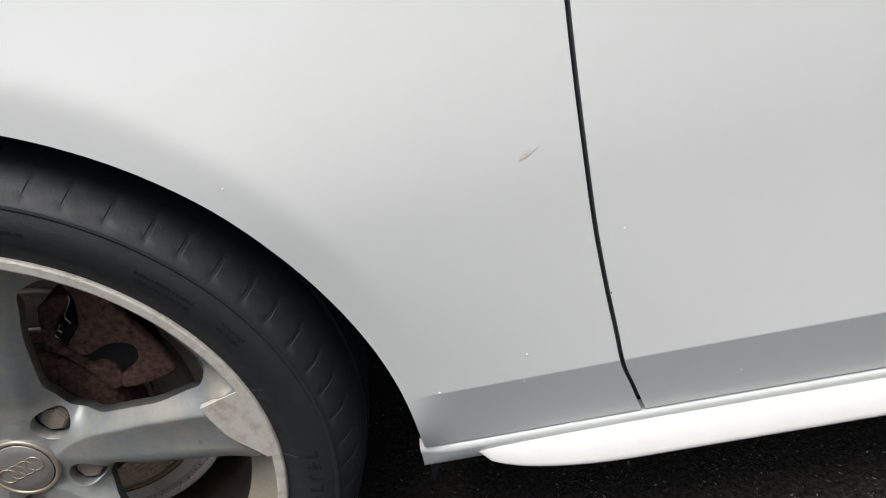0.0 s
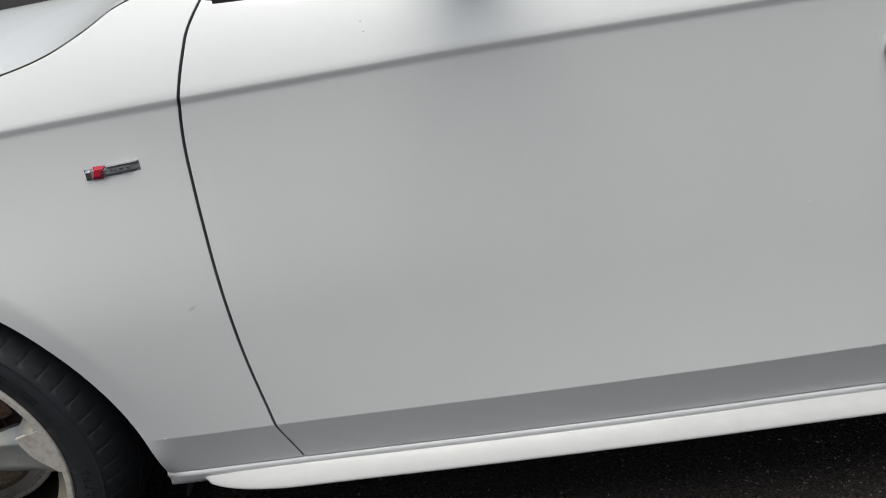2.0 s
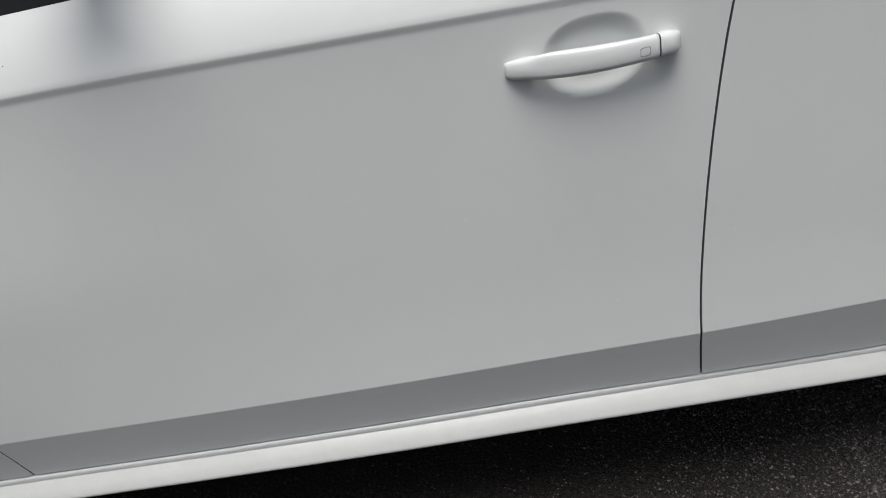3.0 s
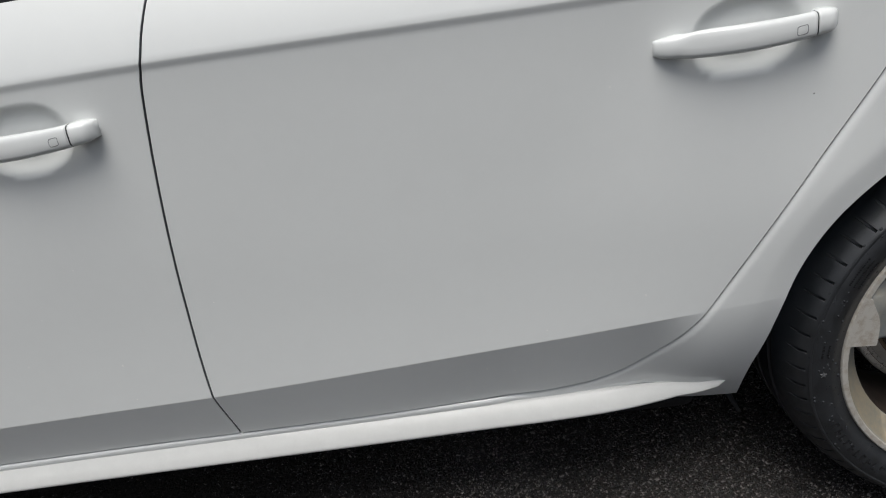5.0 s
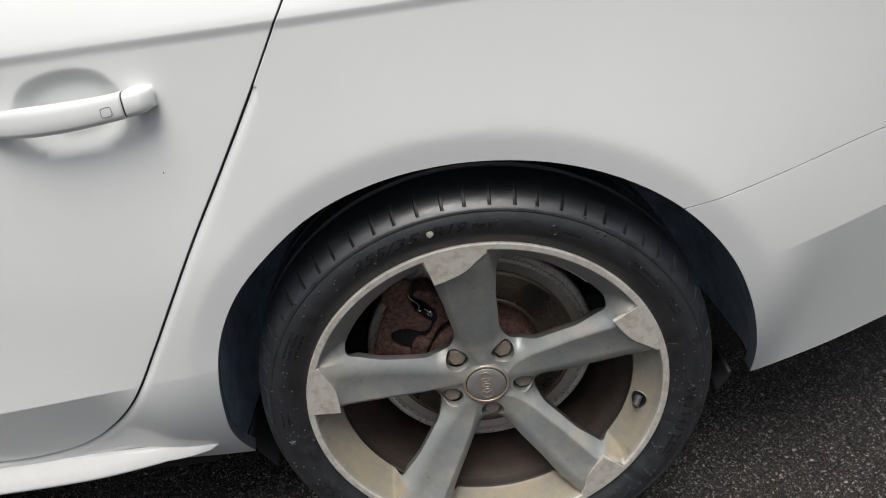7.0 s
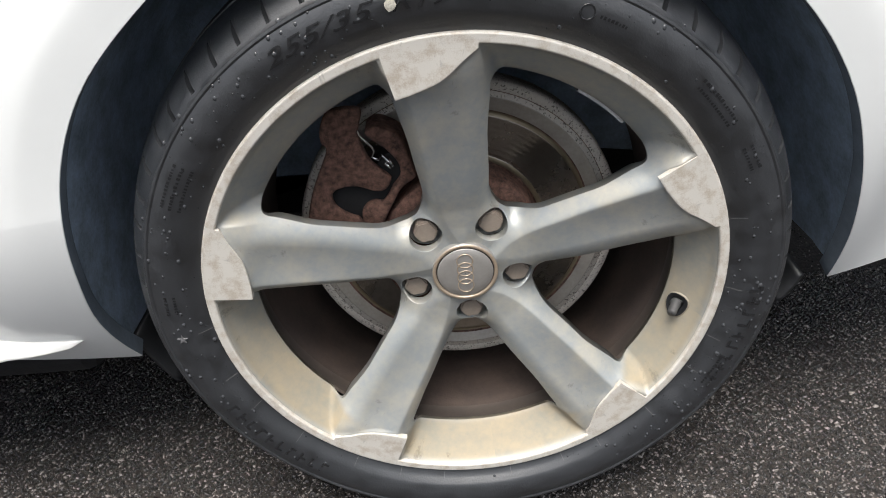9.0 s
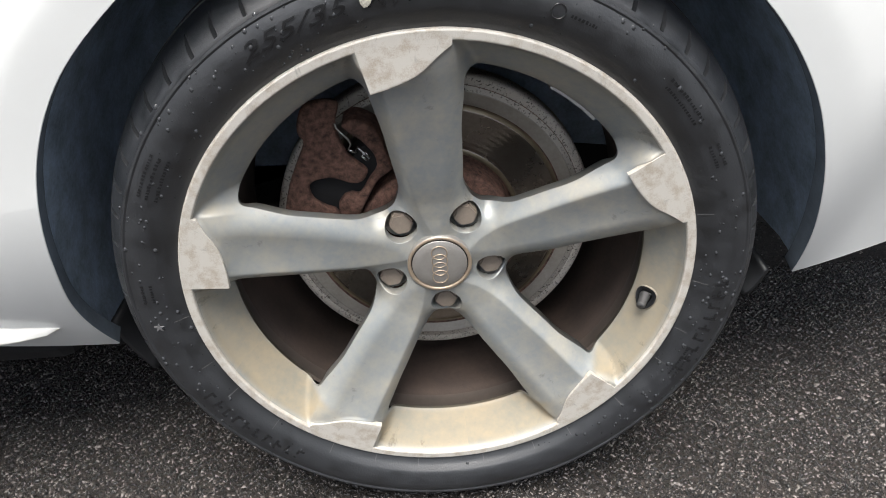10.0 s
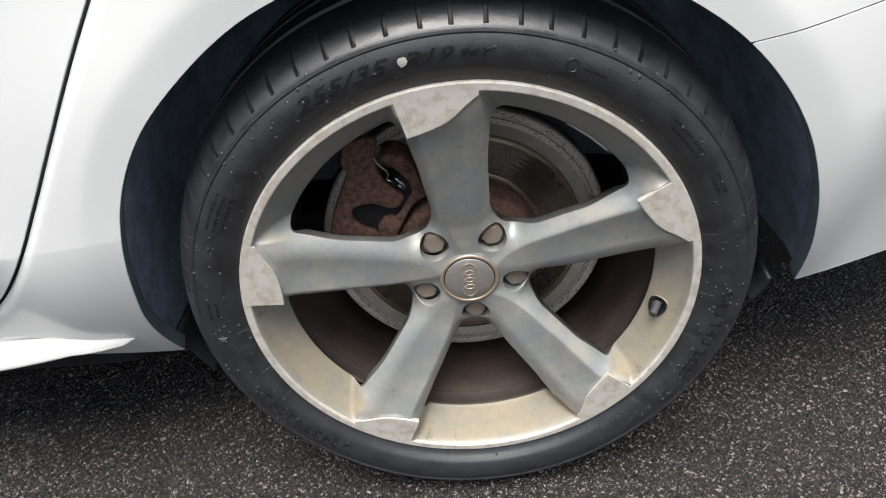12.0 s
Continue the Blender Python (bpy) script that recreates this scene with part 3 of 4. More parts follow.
def sill_section(q):
    y, z = Y_SILL(q), Z_SILL(q)
    e = smooth(0.40, 0.374, q) * 0.005
    y += (depth_at(q, z - .009) + .0004 - y) * smooth(2.03, 2.12, q) + .005 * smooth(2.26, 2.37, q)
    prof = ((.016, -.002), (.005 + e, -.0025), (.001 + e, -.0040), (-.0008 + e, -.0085), (.0005 + e, -.013), (.003 + e, -.020),
            (.007, -.030), (.013, -.037), (.05, -.044), (.12, -.046))
    return [(q, y + a, z + b) for a, b in prof]


swept("sill", 0.374, 2.385, 120, sill_section, M_PAINT)


def skirt_section(q):
    y, z = Y_SILL(q), Z_SILL(q)
    if q > 2.1:
        y += (min(y, depth_at(q, z - .010) + .001) - y) * smooth(2.1, 2.25, q)
    kf, kr = min(1, max(0, (q - .431) / .16)), min(1, max(0, (2.404 - q) / .24))
    k = math.sqrt(max(0.0, 1 - (1 - min(kf, 1)) ** 2)) * (1 - (1 - kr) ** 2)
    tip = math.sqrt(max(0.0, 1 - (1 - min(1, (2.404 - q) / .014)) ** 2)) if q > 2.2 else 1.0
    k = max(k, 0.0) * .84 + .16 * tip if q > 2.2 else k
    zt, zl = z - .021 + .008 * k, z - .021 - .0205 * k
    yt, yl = y + .003, y - .0195 * k + .004 * (1 - k)
    pr = [(yt + .004, zt - .001), (yt + .0005, zt)]
    for j in range(1, 9):
        t = j / 9
        pr.append((yt + (yl - yt) * t - .003 * k * math.sin(math.pi * t), zt + (zl - zt) * t + .001 * k * math.sin(math.pi * t)))
    pr += [(yl, zl), (yl + .0015, zl - .003 * k), (yl + .006, zl - .004 * k), (y + .05, zl - .002 * k)]
    return [(q, a, b) for a, b in pr]


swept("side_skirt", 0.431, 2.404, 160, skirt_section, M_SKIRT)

# underbody and wheel liners
bm = bmesh.new()
box_bm(bm, (0.45, 0.07, 0.19), (2.38, 2 * YC - .07, 0.25), 0.02)
body_part("floor_pan", bm_mesh("floor_pan", bm, M_UNDER, False))
bm = bmesh.new()
box_bm(bm, (-0.75, 0.36, 0.21), (0.47, 2 * YC - .36, 0.29), 0.02)
body_part("front_undertray", bm_mesh("front_undertray", bm, M_UNDER, False))
bm = bmesh.new()
box_bm(bm, (2.36, 0.36, 0.22), (3.66, 2 * YC - .36, 0.31), 0.02)
body_part("rear_undertray", bm_mesh("rear_undertray", bm, M_UNDER, False))


def wheel_liner(qc, arch, a0, a1, flip):
    ys = (0.012, 0.02, 0.06, 0.12, 0.2, 0.32, 0.36, 0.36)
    rr = (0.004, 0.012, 0.016, 0.018, 0.016, 0.008, -0.05, -0.30)
    n, vs, fs = 72, [], []
    for i in range(n + 1):
        a = a0 + (a1 - a0) * i / n
        for y, dr in zip(ys, rr):
            r = arch(a) + dr
            q, z = qc + r * math.cos(radians(a)), ZW + r * math.sin(radians(a))
            yy = y + (depth_at(qc + arch(a) * math.cos(radians(a)), ZW + arch(a) * math.sin(radians(a))) if y < .1 else 0)
            vs.append((q, 2 * YC - yy if flip else yy, z))
    k = len(ys)
    for i in range(n):
        for j in range(k - 1):
            fs.append((i * k + j, (i + 1) * k + j, (i + 1) * k + j + 1, i * k + j + 1))
    body_part("wheel_liner", mesh_from("wheel_liner", vs, fs, M_LINER), "plastic wheel arch liner with blue haze in its colour")


for flip in (False, True):
    wheel_liner(0.0, ARCH_F, -12, 200, flip)
    wheel_liner(XR, ARCH_R, -8, 194, flip)


def flap(x0, x1, z0, z1, y0, y1, name="mud_flap"):
    """A bent rubber flap at the foot of a wheel arch."""
    bm = bmesh.new()
    n = 8
    rows = []
    for i in range(n + 1):
        t = i / n
        z = z1 + (z0 - z1) * t
        x = x0 + (x1 - x0) * (t ** 1.6)
        rows.append([bm.verts.new((x + dx, y, z)) for y, dx in ((y0, 0), (y1, .004), (y1, .010), (y0, .006))])
    for i in range(n):
        for k in range(4):
            bm.faces.new((rows[i][k], rows[i][(k + 1) % 4], rows[i + 1][(k + 1) % 4], rows[i + 1][k]))
    bm.faces.new(rows[0])
    bm.faces.new(rows[n][::-1])
    body_part(name, bm_mesh(name, bm, M_BLACK), "black rubber flap")


flap(3.168, 3.150, .238, .272, .050, .11, "liner_tab")
flap(2.422, 2.452, .160, .235, .085, .26)
flap(0.392, 0.372, .170, .245, .06, .26)

# ======== wheels ========
A_E1 = table([.05, .08, .105, .14, .17, .21, .24, .26], [118, 114, 110.5, 107.5, 105.7, 104.3, 104.6, 105])
A_E2 = table([.05, .085, .12, .145, .17, .205, .24, .26], [63, 71.5, 76.8, 79.3, 81.1, 82.9, 85, 86])
R_TIP = table([80, 85, 87.4, 91.3, 98.7, 104.3, 112], [.248, .239, .231, .2175, .2075, .206, .206])
LIP_Y = -0.012


def smax(a, b, k):
    h = max(k - abs(a - b), 0.0) / k
    return max(a, b) + h * h * k * 0.25


def g_spoke(r, a):
    """Distance inside the spoke and hub outline."""
    b = a - 72 if a > 95 else a + 72
    own, other = [min(A_E1(r) - q, q - A_E2(r)) * radians(1) * r for q in (a, b)]
    return smax(smax(own, other, .02), 0.069 - r, 0.036)


R_CONE = [.2040, .2118, .2124, .2140, .2210, .2300, .2375, .2408, .2420, .2440]
Y_CONE = [.0490, .0315, .0298, .0270, .0195, .0100, .0010, -.0055, -.0085, -.0110]


def soft(v, k):
    """A ramp that starts gently at zero."""
    return 0.5 * (v + math.sqrt(v * v + k * k))


def face_y(r, a):
    """Height field of one fifth of the wheel: bolt lands, spoke blade, flanks and the cone inside the lip."""
    e1, e2 = A_E1(r), A_E2(r)
    t = min(1.0, max(0.0, (e1 - a) / max(1e-6, e1 - e2)))
    lin = 0.031 - max(0.0, r - 0.052) * (0.280 - 0.048 * t)
    y = smax(lin, LIP_Y + 0.0004, .004)
    g = g_spoke(r, a)
    g1, g2 = (e1 - a) * radians(1) * r, (a - e2) * radians(1) * r
    near = smooth(.232, .195, r)
    # a crisp ridge with a sloping flank on one edge, a soft shoulder on the other
    flank = (0.90 * soft(0.0125 - g1, .0014) + 35 * max(0.0, 0.0125 - g1) ** 2) * near
    roll = (.0105 + .003 * smooth(.12, .08, r)) * max(0.0, 1 - g2 / 0.021) ** 2.0 * (.35 + .65 * near)
    dish = 0.0038 * math.sin(math.pi * t) * smooth(.08, .16, r) * smooth(.222, .185, r)
    out = 1.9 * max(0.0, -g1) * (1 - near) + 1.3 * max(0.0, -g2) * (1 - near)
    y = y + flank + roll + dish
    if r > .17:
        flush = .6 * smooth(R_TIP(a) - .0035, R_TIP(a), r) * smooth(.12, .40, t) * smooth(0, .12, 1 - t)
        y += (LIP_Y + .0006 - y) * flush
    y += out
    if r < .13:
        land = 0.0310 + 0.75 * soft(r - .064, .010) + .007 * max(0.0, 1 - g / .012) ** 2
        y = -smax(-y, -land, .016)
    if r > .195:
        y = -smax(-y, -float(np.interp(r, R_CONE, Y_CONE)), .0110)
        if r > .232:
            y = smax(y, LIP_Y + .0002, .0012)
    return y


def g_window(r, a):
    return smax(g_spoke(r, a) + .0045 * smooth(.15, .205, r), r - .2124, .015)


def spoke_point(r, a):
    return Vector((r * math.cos(radians(a)), face_y(r, a), r * math.sin(radians(a))))


def spoke_place(r, a):
    p = spoke_point(r, a)
    u = spoke_point(r + .001, a) - spoke_point(r - .001, a)
    v = spoke_point(r, a + .3) - spoke_point(r, a - .3)
    n = v.cross(u).normalized()
    return p, (n if n.y < 0 else -n)


def g_pocket(r, a):
    out = 1.0
    for b in (59, 131):
        d = math.sqrt(max(0, r * r + .056 ** 2 - 2 * r * .056 * math.cos(radians(a - b)))) - 0.0168
        out = min(out, d)
    return out


def spoke_mesh():
    rs = np.concatenate([np.linspace(.0335, .11, 34), np.linspace(.113, .196, 26), np.linspace(.199, .2435, 30)])
    an = np.linspace(59, 131, 169)
    UV = np.array([[(r, a) for a in an] for r in rs])
    pts, faces, nor = clipped(UV, [g_window, g_pocket], spoke_place, 0.024,
                              lambda r, a: abs(a - 59) < 1e-3 or abs(a - 131) < 1e-3 or r > .2434, None, lambda r, a: .004 + .007 * smooth(.207, .19, r) + .012 * smooth(.017, .015, g_pocket(r, a) + .0165))
    return mesh_from("spoke", pts, faces, M_ALLOY, True, None, nor)


def tip_mesh():
    """The machined patch at the end of a spoke, flush with the lip."""
    n, m, vs, fs = 24, 9, [], []
    for i in range(n + 1):
        t = i / n
        for j in range(m + 1):
            s = max(0.0, j - .75) / (m - .75)
            a = A_E2(.235) + 0.4 + (A_E1(.225) - A_E2(.235) - 0.8) * t
            r = R_TIP(a) + (.2493 - R_TIP(a)) * s
            a2 = max(A_E2(min(r, .24)) + .3, min(A_E1(min(r, .24)) - .3, a))
            y = LIP_Y - .00065 + (.0003 if j == 0 else 0)
            vs.append((r * math.cos(radians(a2)), y, r * math.sin(radians(a2))))
    b = len(vs)
    vs += [(v[0], v[1] + .006, v[2]) for v in vs]
    k = m + 1
    for i in range(n):
        for j in range(m):
            fs.append((i * k + j, i * k + j + 1, (i + 1) * k + j + 1, (i + 1) * k + j))
        for j in (0, m):
            fs.append((i * k + j, (i + 1) * k + j, b + (i + 1) * k + j, b + i * k + j))
    for i in (0, n):
        for j in range(m):
            fs.append((i * k + j, i * k + j + 1, b + i * k + j + 1, b + i * k + j))
    return mesh_from("spoke_tip", vs, fs, M_LIP, False)


def rim_mesh():
    prof = [(.2426, -.006), (.2417, -.0095), (.2420, -.0115), (.2426, -.0123), (.2434, -.01255), (.2437, -.0126), (.2442, -.0126), (.2489, -.0126), (.2494, -.0126), (.2498, -.01255), (.2508, -.0120), (.2518, -.0098),
            (.2518, -.004), (.249, .006), (.235, .012)]
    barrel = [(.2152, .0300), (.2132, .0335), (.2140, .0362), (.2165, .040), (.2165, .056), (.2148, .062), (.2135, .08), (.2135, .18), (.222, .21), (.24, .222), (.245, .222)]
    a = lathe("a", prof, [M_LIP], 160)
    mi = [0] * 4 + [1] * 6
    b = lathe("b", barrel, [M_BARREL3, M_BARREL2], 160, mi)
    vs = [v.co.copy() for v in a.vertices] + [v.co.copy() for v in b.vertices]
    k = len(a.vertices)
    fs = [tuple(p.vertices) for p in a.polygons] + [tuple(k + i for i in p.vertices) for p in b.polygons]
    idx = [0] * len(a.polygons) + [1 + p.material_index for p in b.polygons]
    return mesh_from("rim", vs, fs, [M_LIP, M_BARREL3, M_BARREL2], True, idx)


def tyre_mesh(cut=1.0, rubber=M_TYRE):
    prof = [(.236, .02), (.246, .002), (.2515, -.0085), (.2545, -.0098), (.2585, -.0118), (.262, -.0142), (.2655, -.0162), (.268, -.0174), (.2705, -.0183),
            (.276, -.0195), (.283, -.0205), (.290, -.0198), (.2965, -.0174), (.2982, -.0181), (.3004, -.0176), (.3012, -.0156), (.3035, -.0134), (.3065, -.0105), (.310, -.0062), (.313, -.001),
            (.3160, .006), (.3195, .016), (.3225, .027), (.3250, .040), (.3262, .048), (.3263, .0505), (.3185, .0525), (.3185, .0595), (.3275, .0615),
            (.3290, .08), (.3292, .096), (.3205, .098), (.3205, .107), (.3294, .109), (.3294, .135), (.321, .137), (.321, .146),
            (.329, .148), (.327, .175), (.3265, .19), (.319, .192), (.319, .198), (.325, .2), (.318, .222), (.30, .238), (.27, .236), (.24, .22)]
    slots, angs = 66, []
    pitch = 360 / slots
    for k in range(slots):
        j = 0.25 * math.sin(k * 2.1)
        for off, dip in ((0.0, 0), (0.12, 1), (0.72, 1), (0.86, 0), (2.1, 0), (3.8, 0)):
            angs.append((k * pitch + off + j + 2.2, dip))
    vs, fs, K = [], [], len(prof)
    for a, dip in angs:
        for j, (r, y) in enumerate(prof):
            sl = 0.0
            if dip and 17 <= j <= 20:
                sl = (0.0045, 0.0075, 0.0075, 0.0040)[j - 17] * cut
            rr, aa = r - sl, radians(a)
            x, z = rr * math.cos(aa), rr * math.sin(aa)
            if z < -ZW + 0.001:
                z = -ZW + 0.001
            sag = smooth(-.20, -.325, z)
            vs.append((x, y - (.006 * sag if y < .02 and r > .262 else 0) + (.002 * sag if y < .02 and sl else 0), z))
    n = len(angs)
    for i in range(n):
        for j in range(K - 1):
            i2 = (i + 1) % n
            fs.append((i * K + j, i * K + j + 1, i2 * K + j + 1, i2 * K + j))
    return mesh_from("tyre", vs, fs, rubber, sharp=32)


def cap_mesh():
    return lathe("centre_cap", [(.0338, .036), (.0338, .0270), (.0332, .0256), (.0320, .0249), (.0306, .0249), (.0298, .0254), (.0295, .0275), (.0287, .0275), (.0285, .0257),
                                (.0278, .0251), (.018, .0243), (.0005, .0240)], [M_CAP, M_RING, M_BLACK], 96, [0, 0, 1, 1, 1, 1, 2, 2, 0, 0, 0])


def bolt_mesh():
    bm = bmesh.new()
    bmesh.ops.create_cone(bm, cap_ends=True, segments=6, radius1=.0138, radius2=.0130, depth=.016)
    bmesh.ops.bevel(bm, geom=list(bm.edges), offset=.0016, segments=2, affect="EDGES")
    bmesh.ops.rotate(bm, verts=bm.verts, matrix=Matrix.Rotation(radians(90), 3, "X"))
    return bm_mesh("wheel_bolt", bm, M_BOLT, False)


def pocket_mesh():
    return lathe("bolt_pocket", [(.0172, .046), (.0170, .056), (.0130, .0585), (.0004, .059)], [M_ALLOY], 32)


def ring_mesh():
    """Four thin linked rings as a plain raised emblem."""
    vs, fs = [], []
    for k in range(4):
        c = (k - 1.5) * .0098
        b = len(vs)
        for i in range(28):
            a = 2 * math.pi * i / 28
            for j in range(6):
                t = 2 * math.pi * j / 6
                r = .0080 + .00055 * math.cos(t)
                vs.append((r * math.cos(a), .00055 * math.sin(t), c + r * math.sin(a)))
        for i in range(28):
            for j in range(6):
                fs.append((b + i * 6 + j, b + i * 6 + (j + 1) % 6, b + (i + 1) % 28 * 6 + (j + 1) % 6, b + (i + 1) % 28 * 6 + j))
    return mesh_from("ring_emblem", vs, fs, M_RING)


def valve_mesh():
    return lathe("valve_stem", [(.0066, .012), (.0064, .004), (.0058, 0), (.0050, -.002), (.0046, -.012), (.0042, -.0135), (.0005, -.0138)], [M_STEM], 24)


def hole_mesh():
    """The valve's hole as a shallow dished disc with a rounded edge: its black centre paints the hole's shade."""
    vs, fs, n = [(0, .0012, 0)], [], 32
    for k, y in ((.55, .0008), (.86, .0001), (1.0, -.0009), (1.10, .0004)):
        for i in range(n):
            t = 2 * math.pi * i / n
            vs.append((k * .0112 * math.cos(t), y, k * .0135 * math.sin(t) + .002 * math.cos(2 * t)))
    fs += [(0, 1 + i, 1 + (i + 1) % n) for i in range(n)]
    for j in range(3):
        fs += [(1 + j * n + i, 1 + j * n + (i + 1) % n, 1 + (j + 1) * n + (i + 1) % n, 1 + (j + 1) * n + i) for i in range(n)]
    return mesh_from("painted_valve_hole", vs, fs, [M_BLACK, M_BARREL], True, [0] * n * 3 + [1] * n)


# the front tyre's slots are flattened so they fade as if shaded
MESH = {"painted_valve_hole": hole_mesh(), "wheel": rim_mesh(), "tyre": tyre_mesh(), "shallow_tyre": tyre_mesh(0.12, M_TYRE_DULL), "spoke": spoke_mesh(), "spoke_tip": tip_mesh(), "centre_cap": cap_mesh(),
        "wheel_bolt": bolt_mesh(), "bolt_pocket": pocket_mesh(), "ring_emblem": ring_mesh(), "valve_stem": valve_mesh()}


def build_wheel(x, y, turn, side, ring_turn, steer=0):
    """One wheel with all its pieces. turn: degrees by which it has rolled. side: 0 left, 180 right."""
    at = pose(x, y, ZW, 0, 0, side + steer)
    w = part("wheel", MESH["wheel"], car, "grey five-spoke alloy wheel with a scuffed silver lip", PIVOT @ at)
    spin = Matrix.Rotation(radians(turn), 4, "Y")
    part("tyre", MESH["shallow_tyre" if x < 1 else "tyre"], w, "dull black tyre with shallow shoulder slots" if x < 1 else "wet black low-profile tyre")
    part("centre_cap", MESH["centre_cap"], w, "round cap with a tan ring", spin)
    part("ring_emblem", MESH["ring_emblem"], w, "", Matrix.Rotation(radians(ring_turn), 4, "Y") @ pose(0, .0240, 0))
    for k in range(5):
        r72 = spin @ Matrix.Rotation(-radians(72 * k), 4, "Y")
        part("spoke", MESH["spoke"], w, "dusty grey twisted alloy spoke", r72)
        part("spoke_tip", MESH["spoke_tip"], w, "scuffed bare silver spoke end", r72)
        b = radians(59)
        c = Matrix.Translation((.056 * math.cos(b), 0, .056 * math.sin(b)))
        part("wheel_bolt", MESH["wheel_bolt"], w, "", r72 @ c @ pose(0, .0475, 0, 0, 20 + 13 * k, 0))
        part("bolt_pocket", MESH["bolt_pocket"], w, "", r72 @ c)
    seat = spin @ Matrix.Rotation(-radians(-13.5), 4, "Y") @ pose(.2230, .0147, 0, 0, 0, -42)
    part("painted_valve_hole", MESH["painted_valve_hole"], w, "", seat)
    part("valve_stem", MESH["valve_stem"], w, "black rubber tyre valve", seat @ pose(-.001, 0, -.002, 18, 0, 12))
    return w


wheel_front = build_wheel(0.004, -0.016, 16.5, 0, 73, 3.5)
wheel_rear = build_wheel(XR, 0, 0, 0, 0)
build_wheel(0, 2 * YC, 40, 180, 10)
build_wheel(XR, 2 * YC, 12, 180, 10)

# brakes
GROOVES = [(.0945 + .0016 * i, .1085 + (.00006 if i % 2 else 0) + .00012 * math.sin(i * 1.7)) for i in range(28)]
DISC_EDGE = [(.1395, .1105), (.1425, .1100), (.1440, .1080), (.1562, .1080), (.1568, .1074), (.1585, .1072), (.1592, .1080), (.1640, .1080), (.1646, .1086), (.1652, .1080),
             (.1715, .1083), (.1738, .1092), (.1750, .1120), (.1752, .134), (.16, .136)]
DISC = lathe("brake_disc", [(.086, .080), (.0875, .1065), (.0888, .1088), (.0895, .1075), (.0940, .1078)] + GROOVES + DISC_EDGE,
             [M_RUST, M_DISC, M_DISC_RIM, M_DISC_GREY, M_DISC_TAN], 160, [0, 0, 0, 4, 4] + [1] * 27 + [4, 4, 0, 3, 3, 3, 2, 2, 0, 2, 2, 2, 2, 2, 2])
HAT = lathe("disc_hat", [(.0872, .1065), (.0870, .074), (.084, .068), (.03, .066)], [M_RUST], 96)


def rounded_outline(points, per=4):
    """A closed smooth outline through design points, in metres."""
    out, n = [], len(points)
    for i in range(n):
        p0, p1, p2, p3 = [np.array(points[(i + k - 1) % n], float) / 1000 for k in range(4)]
        for j in range(per):
            t = j / per
            out.append(.5 * (2 * p1 + (p2 - p0) * t + (2 * p0 - 5 * p1 + 4 * p2 - p3) * t * t + (3 * p1 - p0 - 3 * p2 + p3) * t ** 3))
    return out


def ears(pts):
    """Triangles that fill a simple outline, by clipping ears."""
    def turn(a, b, c):
        return (b[0] - a[0]) * (c[1] - a[1]) - (b[1] - a[1]) * (c[0] - a[0])
    ids, out = list(range(len(pts))), []
    if sum(pts[i - 1][0] * pts[i][1] - pts[i][0] * pts[i - 1][1] for i in ids) < 0:
        ids.reverse()
    while len(ids) > 3:
        best = None
        for k in range(len(ids)):
            i, j, l = ids[k - 1], ids[k], ids[(k + 1) % len(ids)]
            a, b, c = pts[i], pts[j], pts[l]
            if turn(a, b, c) <= 0:
                continue
            if any(turn(a, b, pts[m]) >= 0 and turn(b, c, pts[m]) >= 0 and turn(c, a, pts[m]) >= 0 for m in ids if m not in (i, j, l)):
                continue
            size = math.dist(a, c)
            if best is None or size < best[0]:
                best = (size, k, (i, j, l))
        if best is None:
            break
        out.append(best[2])
        ids.pop(best[1])
    return out + [tuple(ids)] if len(ids) == 3 else out


def casting(name, points, y0, y1, mat, flip=1):
    """A cast iron piece: an outline with a rounded edge and a gently domed, rough face."""
    bm = bmesh.new()
    line = rounded_outline(points)
    area = sum(line[i - 1][0] * line[i][1] - line[i][0] * line[i - 1][1] for i in range(len(line)))
    turn = 1 if area > 0 else -1
    n, rings = len(line), []
    for y, k in ((y0, .0030), (y0 + .0006, .0014), (y0 + .0022, .0003), (y0 + .005, 0), (y1, 0)):
        ring = []
        for i, p in enumerate(line):
            d = line[(i + 1) % n] - line[i - 1]
            q = p + turn * np.array([-d[1], d[0]]) / max(1e-9, math.hypot(*d)) * k
            ring.append(bm.verts.new((flip * q[0], y, q[1])))
        rings.append(ring)
    for a, b in zip(rings, rings[1:]):
        for i in range(n):
            bm.faces.new((a[i], a[(i + 1) % n], b[(i + 1) % n], b[i]))
    for f in ears([tuple(p) for p in line]):
        bm.faces.new([rings[0][i] for i in f])
    me = bm_mesh(name, bm, mat, True)
    me.set_sharp_from_angle(angle=radians(50))
    return me


BODY = ((-128, 151), (-129, 137), (-125, 129), (-134, 109), (-145, 86), (-154, 58), (-154, 46), (-129, 38), (-100, 36), (-102, 51), (-111, 56), (-121, 63),
        (-126, 71), (-126, 81), (-118, 87), (-101, 88), (-83, 81), (-72, 83), (-66, 94), (-75, 104), (-85, 116), (-90, 131), (-92, 146), (-88, 168), (-117, 168))
BRACKET = ((-87, 141), (-76, 148), (-64, 144), (-52, 134), (-44, 105), (-41, 92), (-57, 80), (-72, 55), (-84, 34), (-98, 38), (-100, 55), (-94, 65),
           (-85, 69), (-76, 68), (-65, 84), (-57, 95), (-58, 108), (-64, 118), (-72, 127))
